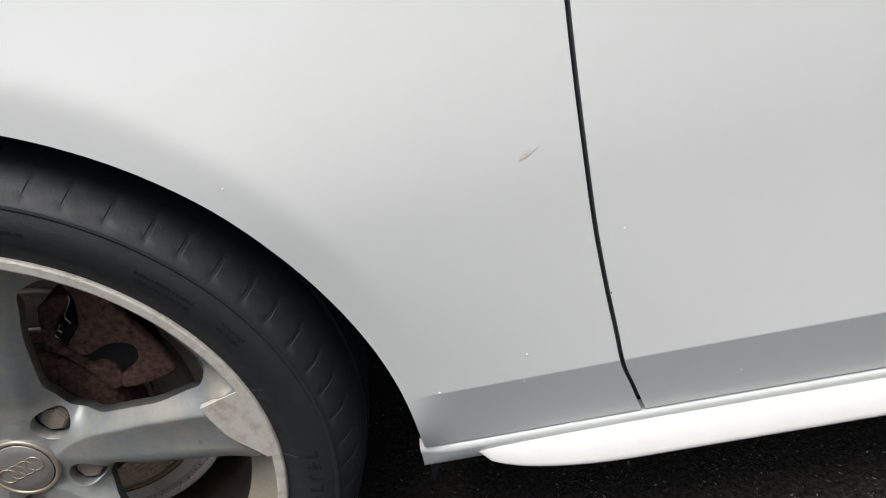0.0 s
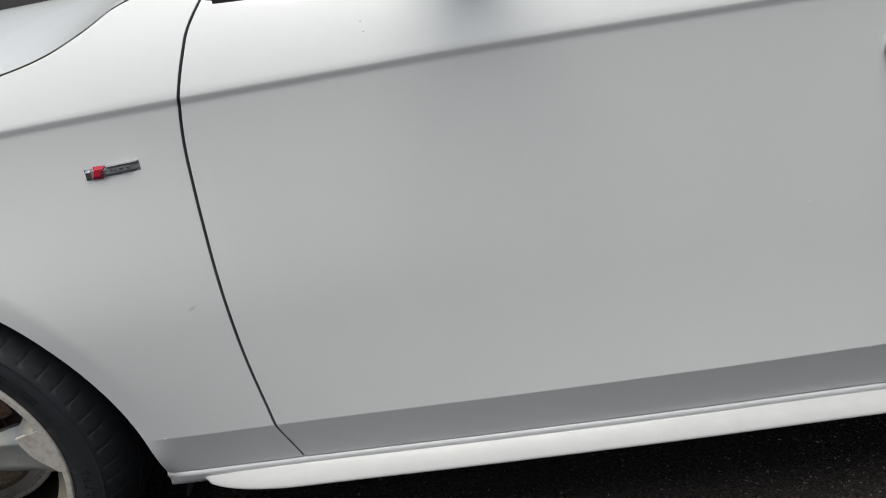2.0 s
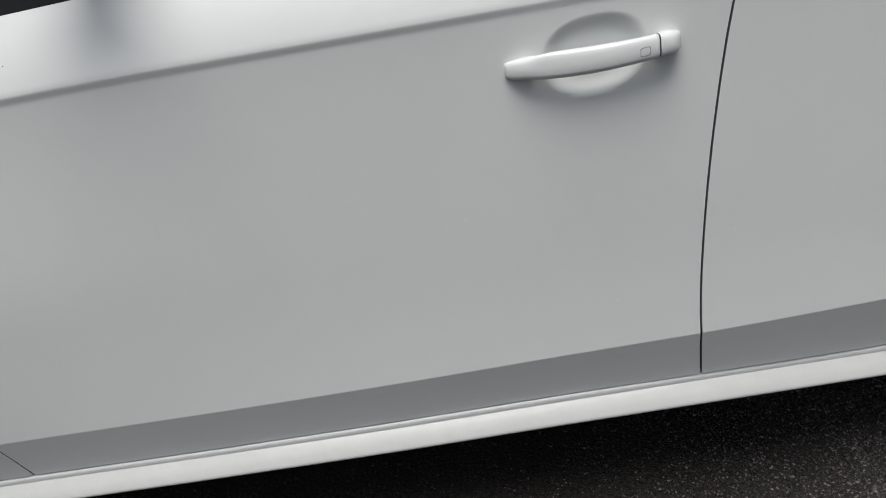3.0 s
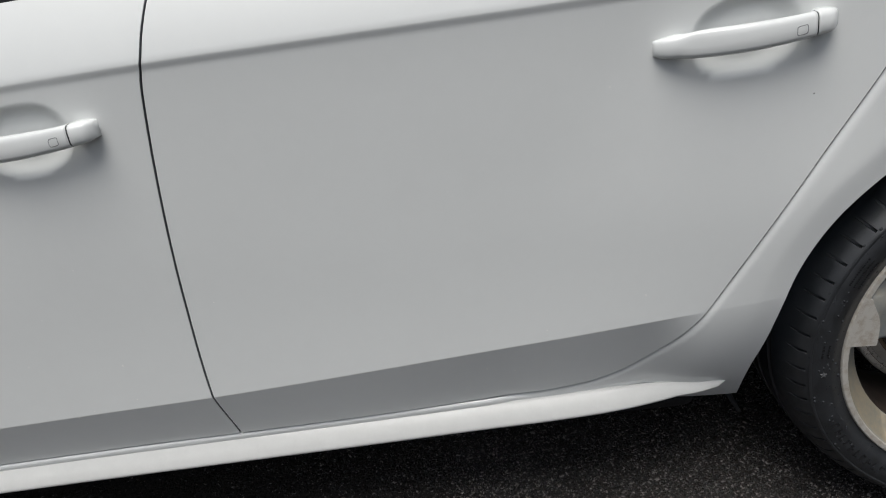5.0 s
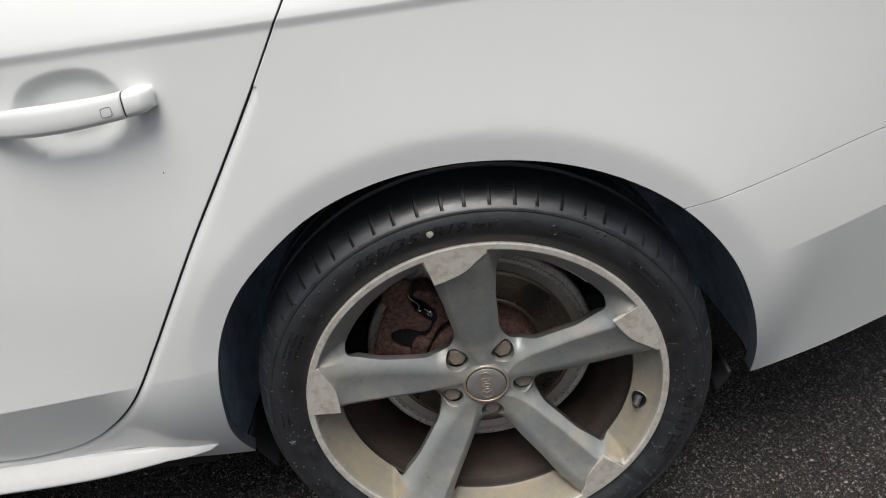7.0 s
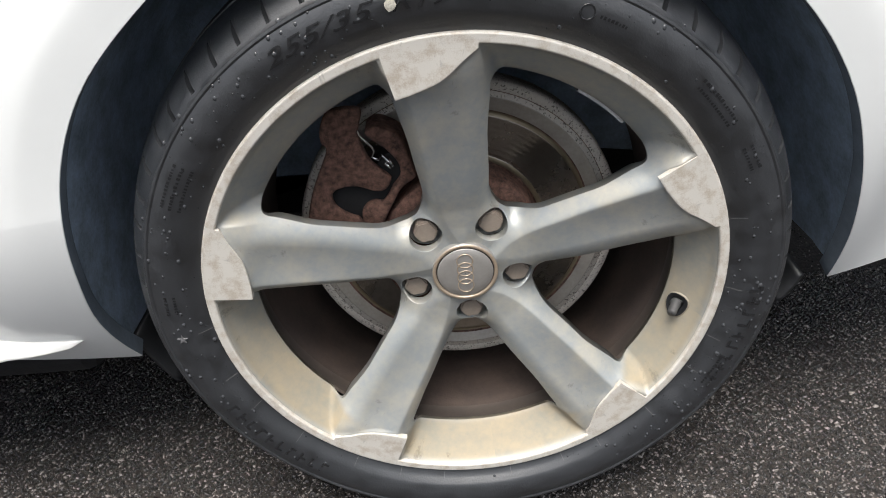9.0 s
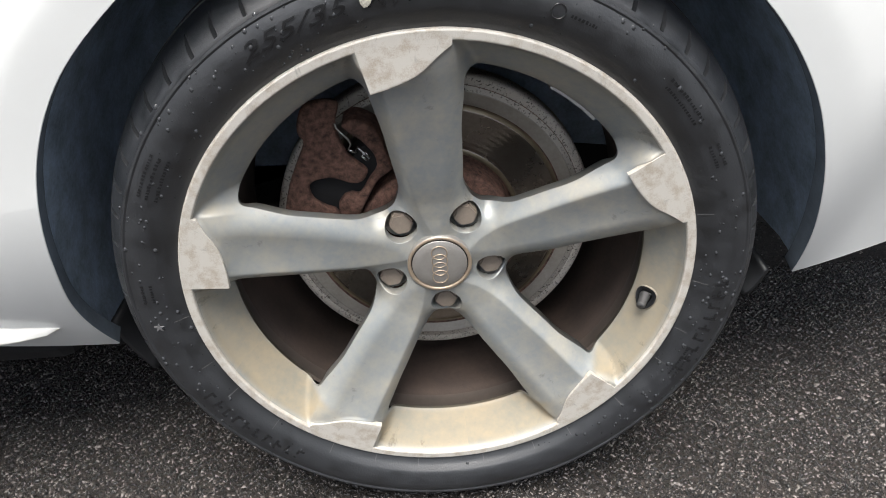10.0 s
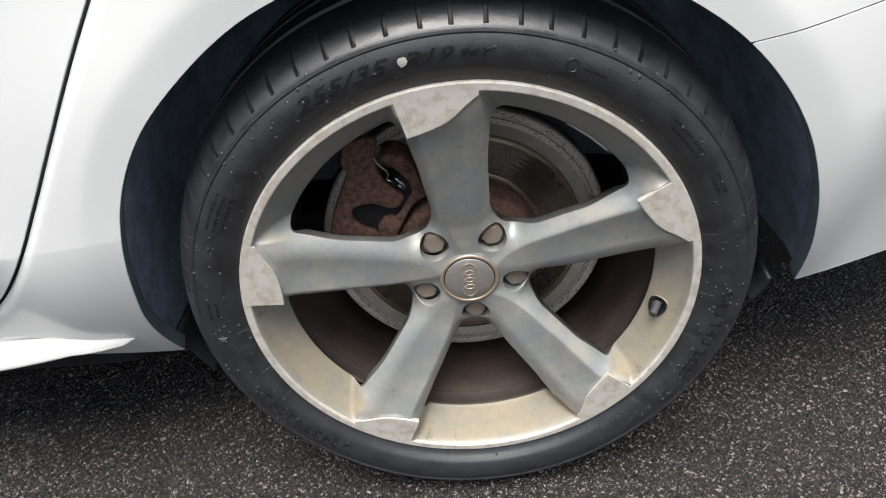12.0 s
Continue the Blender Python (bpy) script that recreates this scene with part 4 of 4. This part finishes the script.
CLIP = ((-92, 148), (-91, 143), (-88, 139), (-81, 131), (-79, 126), (-82, 120), (-75, 116), (-73, 122), (-69, 117), (-63, 110), (-66, 116), (-70, 112), (-65, 107), (-62, 110))


def clip_mesh(flip):
    """A bent spring wire."""
    vs, fs = [], []
    pts3 = [Vector((flip * x / 1000, .0585, z / 1000)) for x, z in CLIP]
    for i, p in enumerate(pts3):
        for k in range(6):
            a = 2 * math.pi * k / 6
            vs.append(p + Vector((.0011 * math.cos(a), .0011 * math.sin(a), .0006 * math.cos(a))))
    for i in range(len(pts3) - 1):
        for k in range(6):
            fs.append((i * 6 + k, i * 6 + (k + 1) % 6, (i + 1) * 6 + (k + 1) % 6, (i + 1) * 6 + k))
    return mesh_from("pad_clip", vs, fs, M_CHROME)


CALIPERS = {f: (casting("brake_caliper", BODY, .060, .067, M_RUST, f), casting("caliper_bracket", BRACKET, .064, .098, M_RUST, f), clip_mesh(f),
                # pad outline reaches into the caliper's pocket, a dark fill for its shade
                casting("brake_pad", ((-130, 52), (-130, 90), (-95, 96), (-66, 118), (-54, 90), (-84, 40)), .070, .098, M_UNDER, f)) for f in (1, -1)}
for x, y, s in ((0, 0, 0), (XR, 0, 0), (0, 2 * YC, 180), (XR, 2 * YC, 180)):
    at = PIVOT @ pose(x, y, ZW, 0, 0, s)
    d = part("brake_disc", DISC, car, "worn steel brake disc with a pitted edge", at)
    part("disc_hat", HAT, d, "rusty hub of the brake disc")
    body, bracket, clip, pad = CALIPERS[1 if (x > 1) != (s > 0) else -1]
    c = part("brake_caliper", body, car, "rust-brown cast iron brake caliper", at)
    part("caliper_bracket", bracket, c)
    part("pad_clip", clip, c, "bright spring clip")
    part("brake_pad", pad, c, "dark brake pad, widened to shade the caliper pocket")
wv, wf = [], []
for i in range(9):
    a = radians(43.5 + 15 * i / 8)
    for r, y in ((.2160, .036), (.2088, .036), (.2084, .049), (.2155, .049)):
        wv.append((r * math.cos(a), y, r * math.sin(a)))
for i in range(8):
    for k in range(4):
        wf.append((i * 4 + k, i * 4 + (k + 1) % 4, (i + 1) * 4 + (k + 1) % 4, (i + 1) * 4 + k))
part("balance_weight", mesh_from("balance_weight", wv, wf, M_WEIGHT, False), wheel_rear, "silver stick-on balance weight")

# ======== surroundings: a low line of trees along the car park's edge ========
def tree_line():
    rng = random.Random(5)
    vs, fs, n = [], [], 240
    for i in range(n + 1):
        a = radians(150 + 240 * i / n)
        r = 24 + 2.0 * noise.noise(Vector((i * .13, 0, 0)))
        h = 3.6 + 1.6 * noise.noise(Vector((i * .07, 3, 0))) + 0.7 * noise.noise(Vector((i * .45, 7, 0))) + rng.uniform(0, .3)
        for j in range(6):
            t = j / 5
            b = 0.8 * noise.noise(Vector((i * .5, j * .9, 1)))
            vs.append((1.5 + (r + b + t * t * 1.5) * math.cos(a), (r + b + t * t * 1.5) * math.sin(a), h * t))
    for i in range(n):
        for j in range(5):
            fs.append((i * 6 + j, i * 6 + j + 1, (i + 1) * 6 + j + 1, (i + 1) * 6 + j))
    m = material("far_foliage", (0.030, 0.042, 0.022), 0.9, 0, 0, 0, 1.2, 0.3, 3.0, color2=(0.075, 0.085, 0.05), spec=0.1)
    tagged(new("backdrop", mesh_from("backdrop", vs, fs, m)), "distant line of dull green trees", "trees", "", "structure")


tree_line()

# ======== ground ========
gm = bpy.data.meshes.new("ground")
bm = bmesh.new()
xs = [-900, -60, -8, -2.5] + [-1.5 + i * .25 for i in range(25)] + [6, 12, 60, 900]
ys = [-900, -60, -8, -2.5] + [-1.5 + i * .25 for i in range(17)] + [4, 12, 60, 900]
gv = [[bm.verts.new((x, y, 0)) for y in ys] for x in xs]
for i in range(len(xs) - 1):
    for j in range(len(ys) - 1):
        bm.faces.new((gv[i][j], gv[i + 1][j], gv[i + 1][j + 1], gv[i][j + 1]))
tagged(new("ground", bm_mesh("ground", bm, M_GROUND)), "wet dark coarse asphalt", "ground", "", "structure")


def aggregate():
    rng = np.random.default_rng(7)
    near, wide = 140000, 70000
    n = near + wide
    c = np.zeros((n, 3))
    c[:near, 0], c[:near, 1] = rng.uniform(1.95, 3.6, near), rng.uniform(-.13, .42, near)
    thin = near // 6
    c[:thin, 0] = 2.15 - np.abs(rng.normal(0, .28, thin))
    edge = slice(near - 14000, near)
    c[edge, 1] = -.10 - np.abs(rng.normal(0, .16, 14000))
    far = slice(near - 22000, near - 14000)
    c[far, 0] = 3.5 + np.abs(rng.normal(0, .25, 8000))
    c[near:, 0], c[near:, 1] = rng.uniform(-.6, 3.7, wide), rng.uniform(-.14, .85, wide)
    size = rng.gamma(4.0, 0.00038, n) + .0007
    size[near:] *= .75
    # an angular chip: an uneven five-sided prism with a smaller top
    ang = np.arange(5) * 2 * np.pi / 5
    low = np.stack([np.cos(ang), .48 * np.sin(ang), -.5 + 0 * ang], -1)
    top = np.stack([.74 * np.cos(ang + .2), .36 * np.sin(ang + .2), .38 + .08 * np.cos(3 * ang)], -1)
    tip = np.concatenate([low, top])
    tri = np.array([f for i in range(5) for f in ((i, (i + 1) % 5, 5 + i), ((i + 1) % 5, 5 + (i + 1) % 5, 5 + i))] + [(5, 6, 7), (5, 7, 8), (5, 8, 9)])
    k = len(tip)
    V = tip[None] * size[:, None, None] * rng.uniform(.7, 1.3, (n, k, 3))
    th, lean = rng.uniform(0, 2 * np.pi, n), rng.normal(0, .42, n)
    cl, sl = np.cos(lean)[:, None], np.sin(lean)[:, None]
    V = np.stack([V[..., 0] * cl + V[..., 2] * sl, V[..., 1], -V[..., 0] * sl + V[..., 2] * cl], -1)
    ca, sa = np.cos(th)[:, None], np.sin(th)[:, None]
    lift = rng.uniform(-.0006, .0008, n)[:, None]
    P = np.stack([V[..., 0] * ca - V[..., 1] * sa, V[..., 0] * sa + V[..., 1] * ca, V[..., 2] + lift], -1) + c[:, None]
    F = (tri[None] + (np.arange(n) * k)[:, None, None]).reshape(-1, 3)
    me = bpy.data.meshes.new("asphalt_aggregate")
    me.vertices.add(n * k)
    me.vertices.foreach_set("co", P.reshape(-1).astype(np.float32))
    me.loops.add(len(F) * 3)
    me.loops.foreach_set("vertex_index", F.reshape(-1).astype(np.int32))
    me.polygons.add(len(F))
    me.polygons.foreach_set("loop_start", np.arange(0, len(F) * 3, 3, dtype=np.int32))
    me.update(calc_edges=True)
    me.validate()
    me.materials.append(M_STONE)
    return tagged(new("asphalt_aggregate", me), "small dark wet stones in the asphalt surface", "gravel", "", "stuff")


aggregate()


# ======== details ========


def loft(rows, mat, name):
    k, n = len(rows[0]), len(rows)
    vs = [p for r in rows for p in r]
    fs = [(i * k + j, i * k + (j + 1) % k, (i + 1) * k + (j + 1) % k, (i + 1) * k + j) for i in range(n - 1) for j in range(k)]
    fs += [tuple(range(k))[::-1], tuple((n - 1) * k + j for j in range(k))]
    bm = bmesh.new()
    bv = [bm.verts.new(v) for v in vs]
    for f in fs:
        bm.faces.new([bv[i] for i in f])
    return bm_mesh(name, bm, mat)


H_TOP = table([0, .03, .10, .22, .5, .75, .86, .95, 1], [.0080, .0095, .0122, .0162, .0165, .0150, .0145, .0130, .0100])
H_LOW = table([0, .03, .10, .22, .5, .75, .86, .95, 1], [-.0095, -.0118, -.0130, -.0140, -.0150, -.0140, -.0135, -.0130, -.0100])
H_OUT = table([0, .04, .12, .3, .5, .75, .9, .97, 1], [.006, .012, .019, .028, .031, .029, .025, .020, .012])


def handle_row(s, x0, z0, length, grow=0.0):
    q = x0 + length * s
    zc = z0 + 0.009 * s - 0.003 * math.sin(math.pi * s)
    base = depth_at(q, zc + .06)
    out = H_OUT(s) + grow
    edge = smooth(.12, .2, s) * smooth(.9, .82, s)
    back = -.004 + .018 * edge
    row = []
    for k in range(20):
        a = 2 * math.pi * k / 20
        c, n = math.cos(a), math.sin(a)
        zz = (H_TOP(s) if n > 0 else -H_LOW(s)) * (abs(n) ** .55) * (1 if n > 0 else -1) * (1 + grow * 20)
        mid, half = (out + back) / 2, (out - back) / 2
        yy = base - mid - half * (abs(c) ** .42) * (1 if c > 0 else -1) + (.0022 * n + .008 * max(0.0, -n - .45) if c > 0 else 0)
        row.append((q, yy, zc + zz))
    return row


def door_handle(door, x0, z0, length):
    part("door_handle", loft([handle_row(s / 60 * .858, x0, z0, length) for s in range(61)], M_PAINT, "door_handle"), door, "white painted pull handle")
    part("handle_end_cap", loft([handle_row(.868 + s / 12 * .132, x0, z0, length) for s in range(13)], M_PAINT, "handle_end_cap"), door, "white handle end cap")
    part("handle_gasket", loft([handle_row(s, x0, z0, length, -.0012) for s in (.855, .862, .871)], M_BLACK, "handle_gasket"), door)
    # outline of the lock sensor
    bm = bmesh.new()
    s = .775
    q, zc = x0 + length * s, z0 + 0.009 * s - .002 - .001
    y = min(p[1] for p in handle_row(s, x0, z0, length)) - .0004
    outer, inner = [], []
    for k in range(32):
        a = 2 * math.pi * k / 32
        c, n = math.cos(a), math.sin(a)
        sx, sz = (abs(c) ** .4) * (1 if c > 0 else -1), (abs(n) ** .4) * (1 if n > 0 else -1)
        for lst, w, h in ((outer, .0062, .0052), (inner, .0055, .0045)):
            lst.append(bm.verts.new((q + w * sx, y + (.0009 * sz if sz > 0 else 0.0), zc + h * sz + .0008 * sx)))
    for k in range(32):
        bm.faces.new((outer[k], outer[(k + 1) % 32], inner[(k + 1) % 32], inner[k]))
    part("sensor_outline", bm_mesh("sensor_outline", bm, M_BADGE, False), door)


door_handle(front_door, 1.398, 0.7875, 0.211)
door_handle(rear_door, 2.291, 0.7985, 0.2045)


def patch(corners, lift, thick, mat, name, n=8):
    """A thin raised plate that follows the car's side. corners: four (q, z), in order round."""
    bm = bmesh.new()
    (a, b, c, d) = corners
    top = []
    for i in range(n + 1):
        t = i / n
        col = []
        for j in range(5):
            u = j / 4
            q = (a[0] * (1 - t) + b[0] * t) * (1 - u) + (d[0] * (1 - t) + c[0] * t) * u
            z = (a[1] * (1 - t) + b[1] * t) * (1 - u) + (d[1] * (1 - t) + c[1] * t) * u
            p, nn = skin_place(q, z)
            edge = thick * (0.0 if i in (0, n) or j in (0, 4) else 1.0)
            col.append(bm.verts.new(p + nn * (lift + edge)))
        top.append(col)
    for i in range(n):
        for j in range(4):
            bm.faces.new((top[i][j], top[i + 1][j], top[i + 1][j + 1], top[i][j + 1]))
    return bm_mesh(name, bm, mat, False)


def rib(q0, q1, z0, z1, lift, thick, mat, name):
    return patch(((q0, z0), (q1, z0 + (q1 - q0) * .07), (q1, z1 + (q1 - q0) * .07), (q0, z1)), lift, thick, mat, name, 6)


BX, BZ = -.004, -.005      # where the badge sits


def brib(q0, q1, z0, z1, *rest):
    return rib(q0 + BX, q1 + BX, z0 + BZ, z1 + BZ, *rest)


badge = part("badge", brib(.431, .501, .7475, .7605, .0002, .0028, M_BADGE, "badge"), front_fender, "small chrome and red badge")
part("badge_end", brib(.4315, .4405, .7478, .7600, .0012, .0022, M_CHROME, "badge_end"), badge)
part("badge_red_field", patch(((.4405 + BX, .7475 + BZ), (.4535 + BX, .7478 + BZ), (.4590 + BX, .7640 + BZ), (.4440 + BX, .7636 + BZ)), .0016, .0024, M_RED, "badge_red_field"), badge, "red enamel field")
part("badge_edge", brib(.4555, .5005, .7600, .7612, .0016, .0024, M_CHROME, "badge_edge"), badge)
for q0, q1, z0, z1 in ((.4500, .4590, .7512, .7530), (.4500, .4590, .7548, .7562), (.4655, .4668, .7520, .7580), (.4705, .4718, .7520, .7560), (.4755, .4810, .7540, .7556), (.4845, .4900, .7535, .7550)):
    part("badge_bar", brib(q0, q1, z0 + (q0 - .431) * .07, z1 + (q0 - .431) * .07, .0022, .0026, M_CHROME, "badge_bar"), badge)


def speck_mesh(name, mat, rx, rz, th, seed):
    rng = random.Random(seed)
    bm = bmesh.new()
    n = 9
    mid = bm.verts.new((0, -th, 0))
    ring = [bm.verts.new((rx * rng.uniform(.7, 1.2) * math.cos(2 * math.pi * k / n), .0001, rz * rng.uniform(.7, 1.2) * math.sin(2 * math.pi * k / n))) for k in range(n)]
    for k in range(n):
        bm.faces.new((mid, ring[k], ring[(k + 1) % n]))
    return bm_mesh(name, bm, mat)


M_GRIT = material("pale_grit", (0.82, 0.82, 0.80), 0.5, 0, 0, 0.1, 300.0)
M_DIRT = material("dark_speck", (0.05, 0.05, 0.055), 0.6, 0, 0, 0.2, 300.0)
M_SCUFF = material("brown_scuff", (0.60, 0.53, 0.49), 0.6, 0, 0, 0.0, 120.0, color2=(0.74, 0.71, 0.68), thresh=(0.55, 0.75))
GRIT, DIRT = speck_mesh("paint_speck", M_GRIT, .0022, .0018, .0012, 1), speck_mesh("dirt_speck", M_DIRT, .0014, .0014, .0005, 2)
for q, z, k in ((.289, .5756, "g"), (.5835, .4764, "g"), (.5695, .4174, "d"), (.409, .3400, "g"), (.4862, .3368, "g"), (.4917, .3677, "g"), (.688, .2994, "g"),
                (2.478, .7219, "d"), (2.2747, .4746, "g"), (2.2395, .7602, "g"), (1.5054, .6091, "g"), (1.4334, .5392, "g"),
                (1.5235, .4525, "g"), (1.5271, .3934, "g"), (2.0474, .3732, "g"), (2.0882, .3628, "g"), (1.6841, .5368, "g"),
                (2.1378, .4353, "g"), (1.3847, .4668, "g"), (1.4285, .3719, "g"), (1.456, .3805, "g"), (1.3267, .6002, "g"), (.8464, .4828, "g"),
                (.7948, .8853, "d"), (.7973, .8743, "d")):
    p, nn = skin_place(q, z)
    owner = front_fender if q < X_GAP_A(z) else front_door if q < X_GAP_B(z) else rear_door
    ob = part("paint_speck" if k == "g" else "dirt_speck", GRIT if k == "g" else DIRT, owner)
    ob.matrix_local = Matrix.Translation(p + nn * .0001) @ Matrix.Rotation(q * 40, 4, "Y") @ Matrix.Scale(.5 + .4 * ((q * 97) % 1), 4)
part("scuff_mark", patch(((.506, .551), (.513, .5525), (.523, .560), (.511, .5575)), .0002, .00005, M_SCUFF, "scuff_mark"), front_fender, "faint brown scuff in the paint")


# lettering and marks on the rear tyre, moulded into the sidewall
M_LETTER = material("moulded_rubber_letters", (0.016, 0.0165, 0.018), 0.22, 0, 0, 0.2, 80.0)


def side_y(r):
    return float(np.interp(r, [.2655, .2705, .276, .283, .290, .2955], [-.0162, -.0183, -.0195, -.0205, -.0198, -.0178]))


def bent_text(body, r0, a_mid, height, slant=0.0, stretch=1.25):
    """Raised characters that follow the tyre, upright at the top of the wheel."""
    cu = bpy.data.curves.new("text", "FONT")
    cu.body, cu.size, cu.align_x, cu.resolution_u = body, height * 1.4, "CENTER", 3
    cu.extrude = 0.0008
    tmp = bpy.data.objects.new("text", cu)
    scene.collection.objects.link(tmp)
    me = bpy.data.meshes.new_from_object(tmp.evaluated_get(bpy.context.evaluated_depsgraph_get()))
    bpy.data.objects.remove(tmp)
    for v in me.vertices:
        x, y, d = (v.co.x + slant * v.co.y) * stretch, v.co.y, v.co.z
        r = r0 + y
        a = radians(a_mid) - x / (r0 + height / 2)
        v.co = (r * math.cos(a), side_y(r) - .0003 - d, r * math.sin(a))
    me.materials.clear()
    me.materials.append(M_LETTER)
    return me


for body, r0, a, h, sl, wide in (("255/35", .2755, 112.3, .0130, .40, 1.85), ("R19", .2755, 95.2, .0130, .40, 1.5), ("96Y", .2780, 86.6, .0075, .35, 1.7)):
    part("tyre_size_lettering", bent_text(body, r0, a, h, sl, wide), wheel_rear, "moulded tyre size lettering")


def bars(rows):
    """Small moulded bars where the lettering cannot be read: (radius, angle, length in degrees, height)."""
    vs, fs = [], []
    for r, a, ln, h in rows:
        b, n = len(vs), 4
        for i in range(n + 1):
            t = radians(a + ln * i / n)
            for rr in (r, r + h):
                vs.append((rr * math.cos(t), side_y(rr) - .0008, rr * math.sin(t)))
        fs += [(b + 2 * i, b + 2 * i + 1, b + 2 * i + 3, b + 2 * i + 2) for i in range(n)]
    return mesh_from("sidewall_lettering", vs, fs, M_LETTER, False)


rng = random.Random(3)
big = []
for c, count in ((-14, 9), (219, 10)):
    for k in range(count):
        # a row of large raised letters, each a stroke and a bar
        a = c + (k - count / 2) * 2.9
        big += [(.2735, a, .55, .0125), (.2735 + .0048 * (k % 3), a + .55, .9 + .3 * (k % 2), .0026)]
for w in (wheel_rear, wheel_front):
    tagged(part("sidewall_lettering", bars(big), w, "large unreadable moulded marks"), kind="stuff")
for c, rows_r, ln in ((150, (.272, .280, .287), 9), (40, (.274, .281), 10), (27, (.276, .283), 5), (64, (.279,), 5), (250, (.275,), 8), (275, (.27, .277), 9), (335, (.274, .28), 8), (176, (.276, .284), 4)):
    marks = []
    for r in rows_r:
        a = c - ln / 2
        while a < c + ln / 2:
            w = rng.uniform(.25, .55)
            marks.append((r, a, w, rng.uniform(.0020, .0030)))
            a += w + rng.uniform(.15, .4)
    me = bars(marks)
    for w in (wheel_rear, wheel_front):
        tagged(part("sidewall_lettering", me, w, "small unreadable moulded marks"), kind="stuff")

# fine moulding lines across the foot of the tyre wall
lv = [(r, y, w) for r, y in ((.2535, -.0096), (.258, -.0120), (.262, -.0147), (.2665, -.0171)) for w in (-.00035, .00035)]
LINE = mesh_from("mould_line", lv, [(2 * i, 2 * i + 1, 2 * i + 3, 2 * i + 2) for i in range(3)],
                 material("pale_rubber_edge", (0.13, 0.13, 0.13), 0.5, 0, 0, 0.3, 200.0))
for k, a in enumerate((184, 196, 209, 223, 236, 250, 263, 277, 291, 304, 317, 331, 344, 357, 12)):
    for w in (wheel_rear, wheel_front):
        part("mould_line", LINE, w, "", Matrix.Rotation(-radians(a + 2 * math.sin(k * 1.9)), 4, "Y"))

dot = speck_mesh("tyre_paint_dot", material("cream_mark", (0.42, 0.40, 0.34), 0.7, 0, 0, .4, 500.0, .0004, 900.0), .0052, .0052, .0009, 8)
part("tyre_paint_dot", dot, wheel_rear, "cream paint dot on the tyre", Matrix.Translation((.281 * math.cos(radians(99.2)), -.0212, .281 * math.sin(radians(99.2)))))


def star_mesh():
    """A small five-pointed mark moulded on the tyre wall."""
    rim = [(.0052 if k % 2 == 0 else .0021, radians(90 + 36 * k)) for k in range(10)]
    vs = [(0, -.0008, 0)] + [(r * math.cos(a), y, r * math.sin(a)) for y in (-.0006, .0006) for r, a in rim]
    fs = [(0, 1 + k, 1 + (k + 1) % 10) for k in range(10)] + [(1 + k, 11 + k, 11 + (k + 1) % 10, 1 + (k + 1) % 10) for k in range(10)]
    return mesh_from("tyre_star_mark", vs, fs, material("pale_rubber_mark", (0.12, 0.12, 0.125), 0.5, 0, 0, 0.2, 300.0), False)


part("tyre_star_mark", star_mesh(), wheel_rear, "small pale star moulded on the tyre", Matrix.Translation((.281 * math.cos(radians(184.3)), side_y(.281) - .0006, .281 * math.sin(radians(184.3)))))
part("tyre_ring_mark", lathe("tyre_ring_mark", [(.0062, .0006), (.0062, -.0007), (.0054, -.0007), (.0054, .0006)], [M_LETTER], 32), wheel_rear, "small moulded circle",
     Matrix.Translation((.2806 * math.cos(radians(68.5)), side_y(.2806) - .0004, .2806 * math.sin(radians(68.5)))))


def drops():
    """Rain drops on the tyre wall and the rim, one mesh."""
    rng = random.Random(11)
    vs, fs = [], []
    for _ in range(620):
        a, r = radians(rng.choice((rng.uniform(0, 360), rng.uniform(290, 360), rng.uniform(100, 215)))), rng.choice((rng.uniform(.256, .30), rng.uniform(.27, .303)))
        s = .0005 + .0019 * rng.random() ** 2.5
        y = float(np.interp(r, [.2545, .262, .268, .283, .2955, .303, .307], [-.0098, -.0142, -.0174, -.0205, -.0178, -.0138, -.0105]))
        cx, cz, b = r * math.cos(a), r * math.sin(a), len(vs)
        for k in range(8):
            t = 2 * math.pi * k / 8
            vs.append((cx + s * math.cos(t), y, cz + s * 1.3 * math.sin(t)))
        for k in range(8):
            t = 2 * math.pi * k / 8
            vs.append((cx + s * .6 * math.cos(t), y - s * .5, cz + s * .8 * math.sin(t)))
        vs.append((cx, y - s * .65, cz))
        for k in range(8):
            k2 = (k + 1) % 8
            fs += [(b + k, b + k2, b + 8 + k2, b + 8 + k), (b + 8 + k, b + 8 + k2, b + 16)]
    m = bpy.data.materials.new("water")
    m.use_nodes = True
    bs = m.node_tree.nodes["Principled BSDF"]
    bs.inputs["Base Color"].default_value = (0.04, 0.042, 0.046, 1)
    bs.inputs["Roughness"].default_value = 0.04
    return mesh_from("water_drops", vs, fs, m)


tagged(part("water_drops", drops(), wheel_rear, "rain drops on the tyre wall"), kind="stuff")
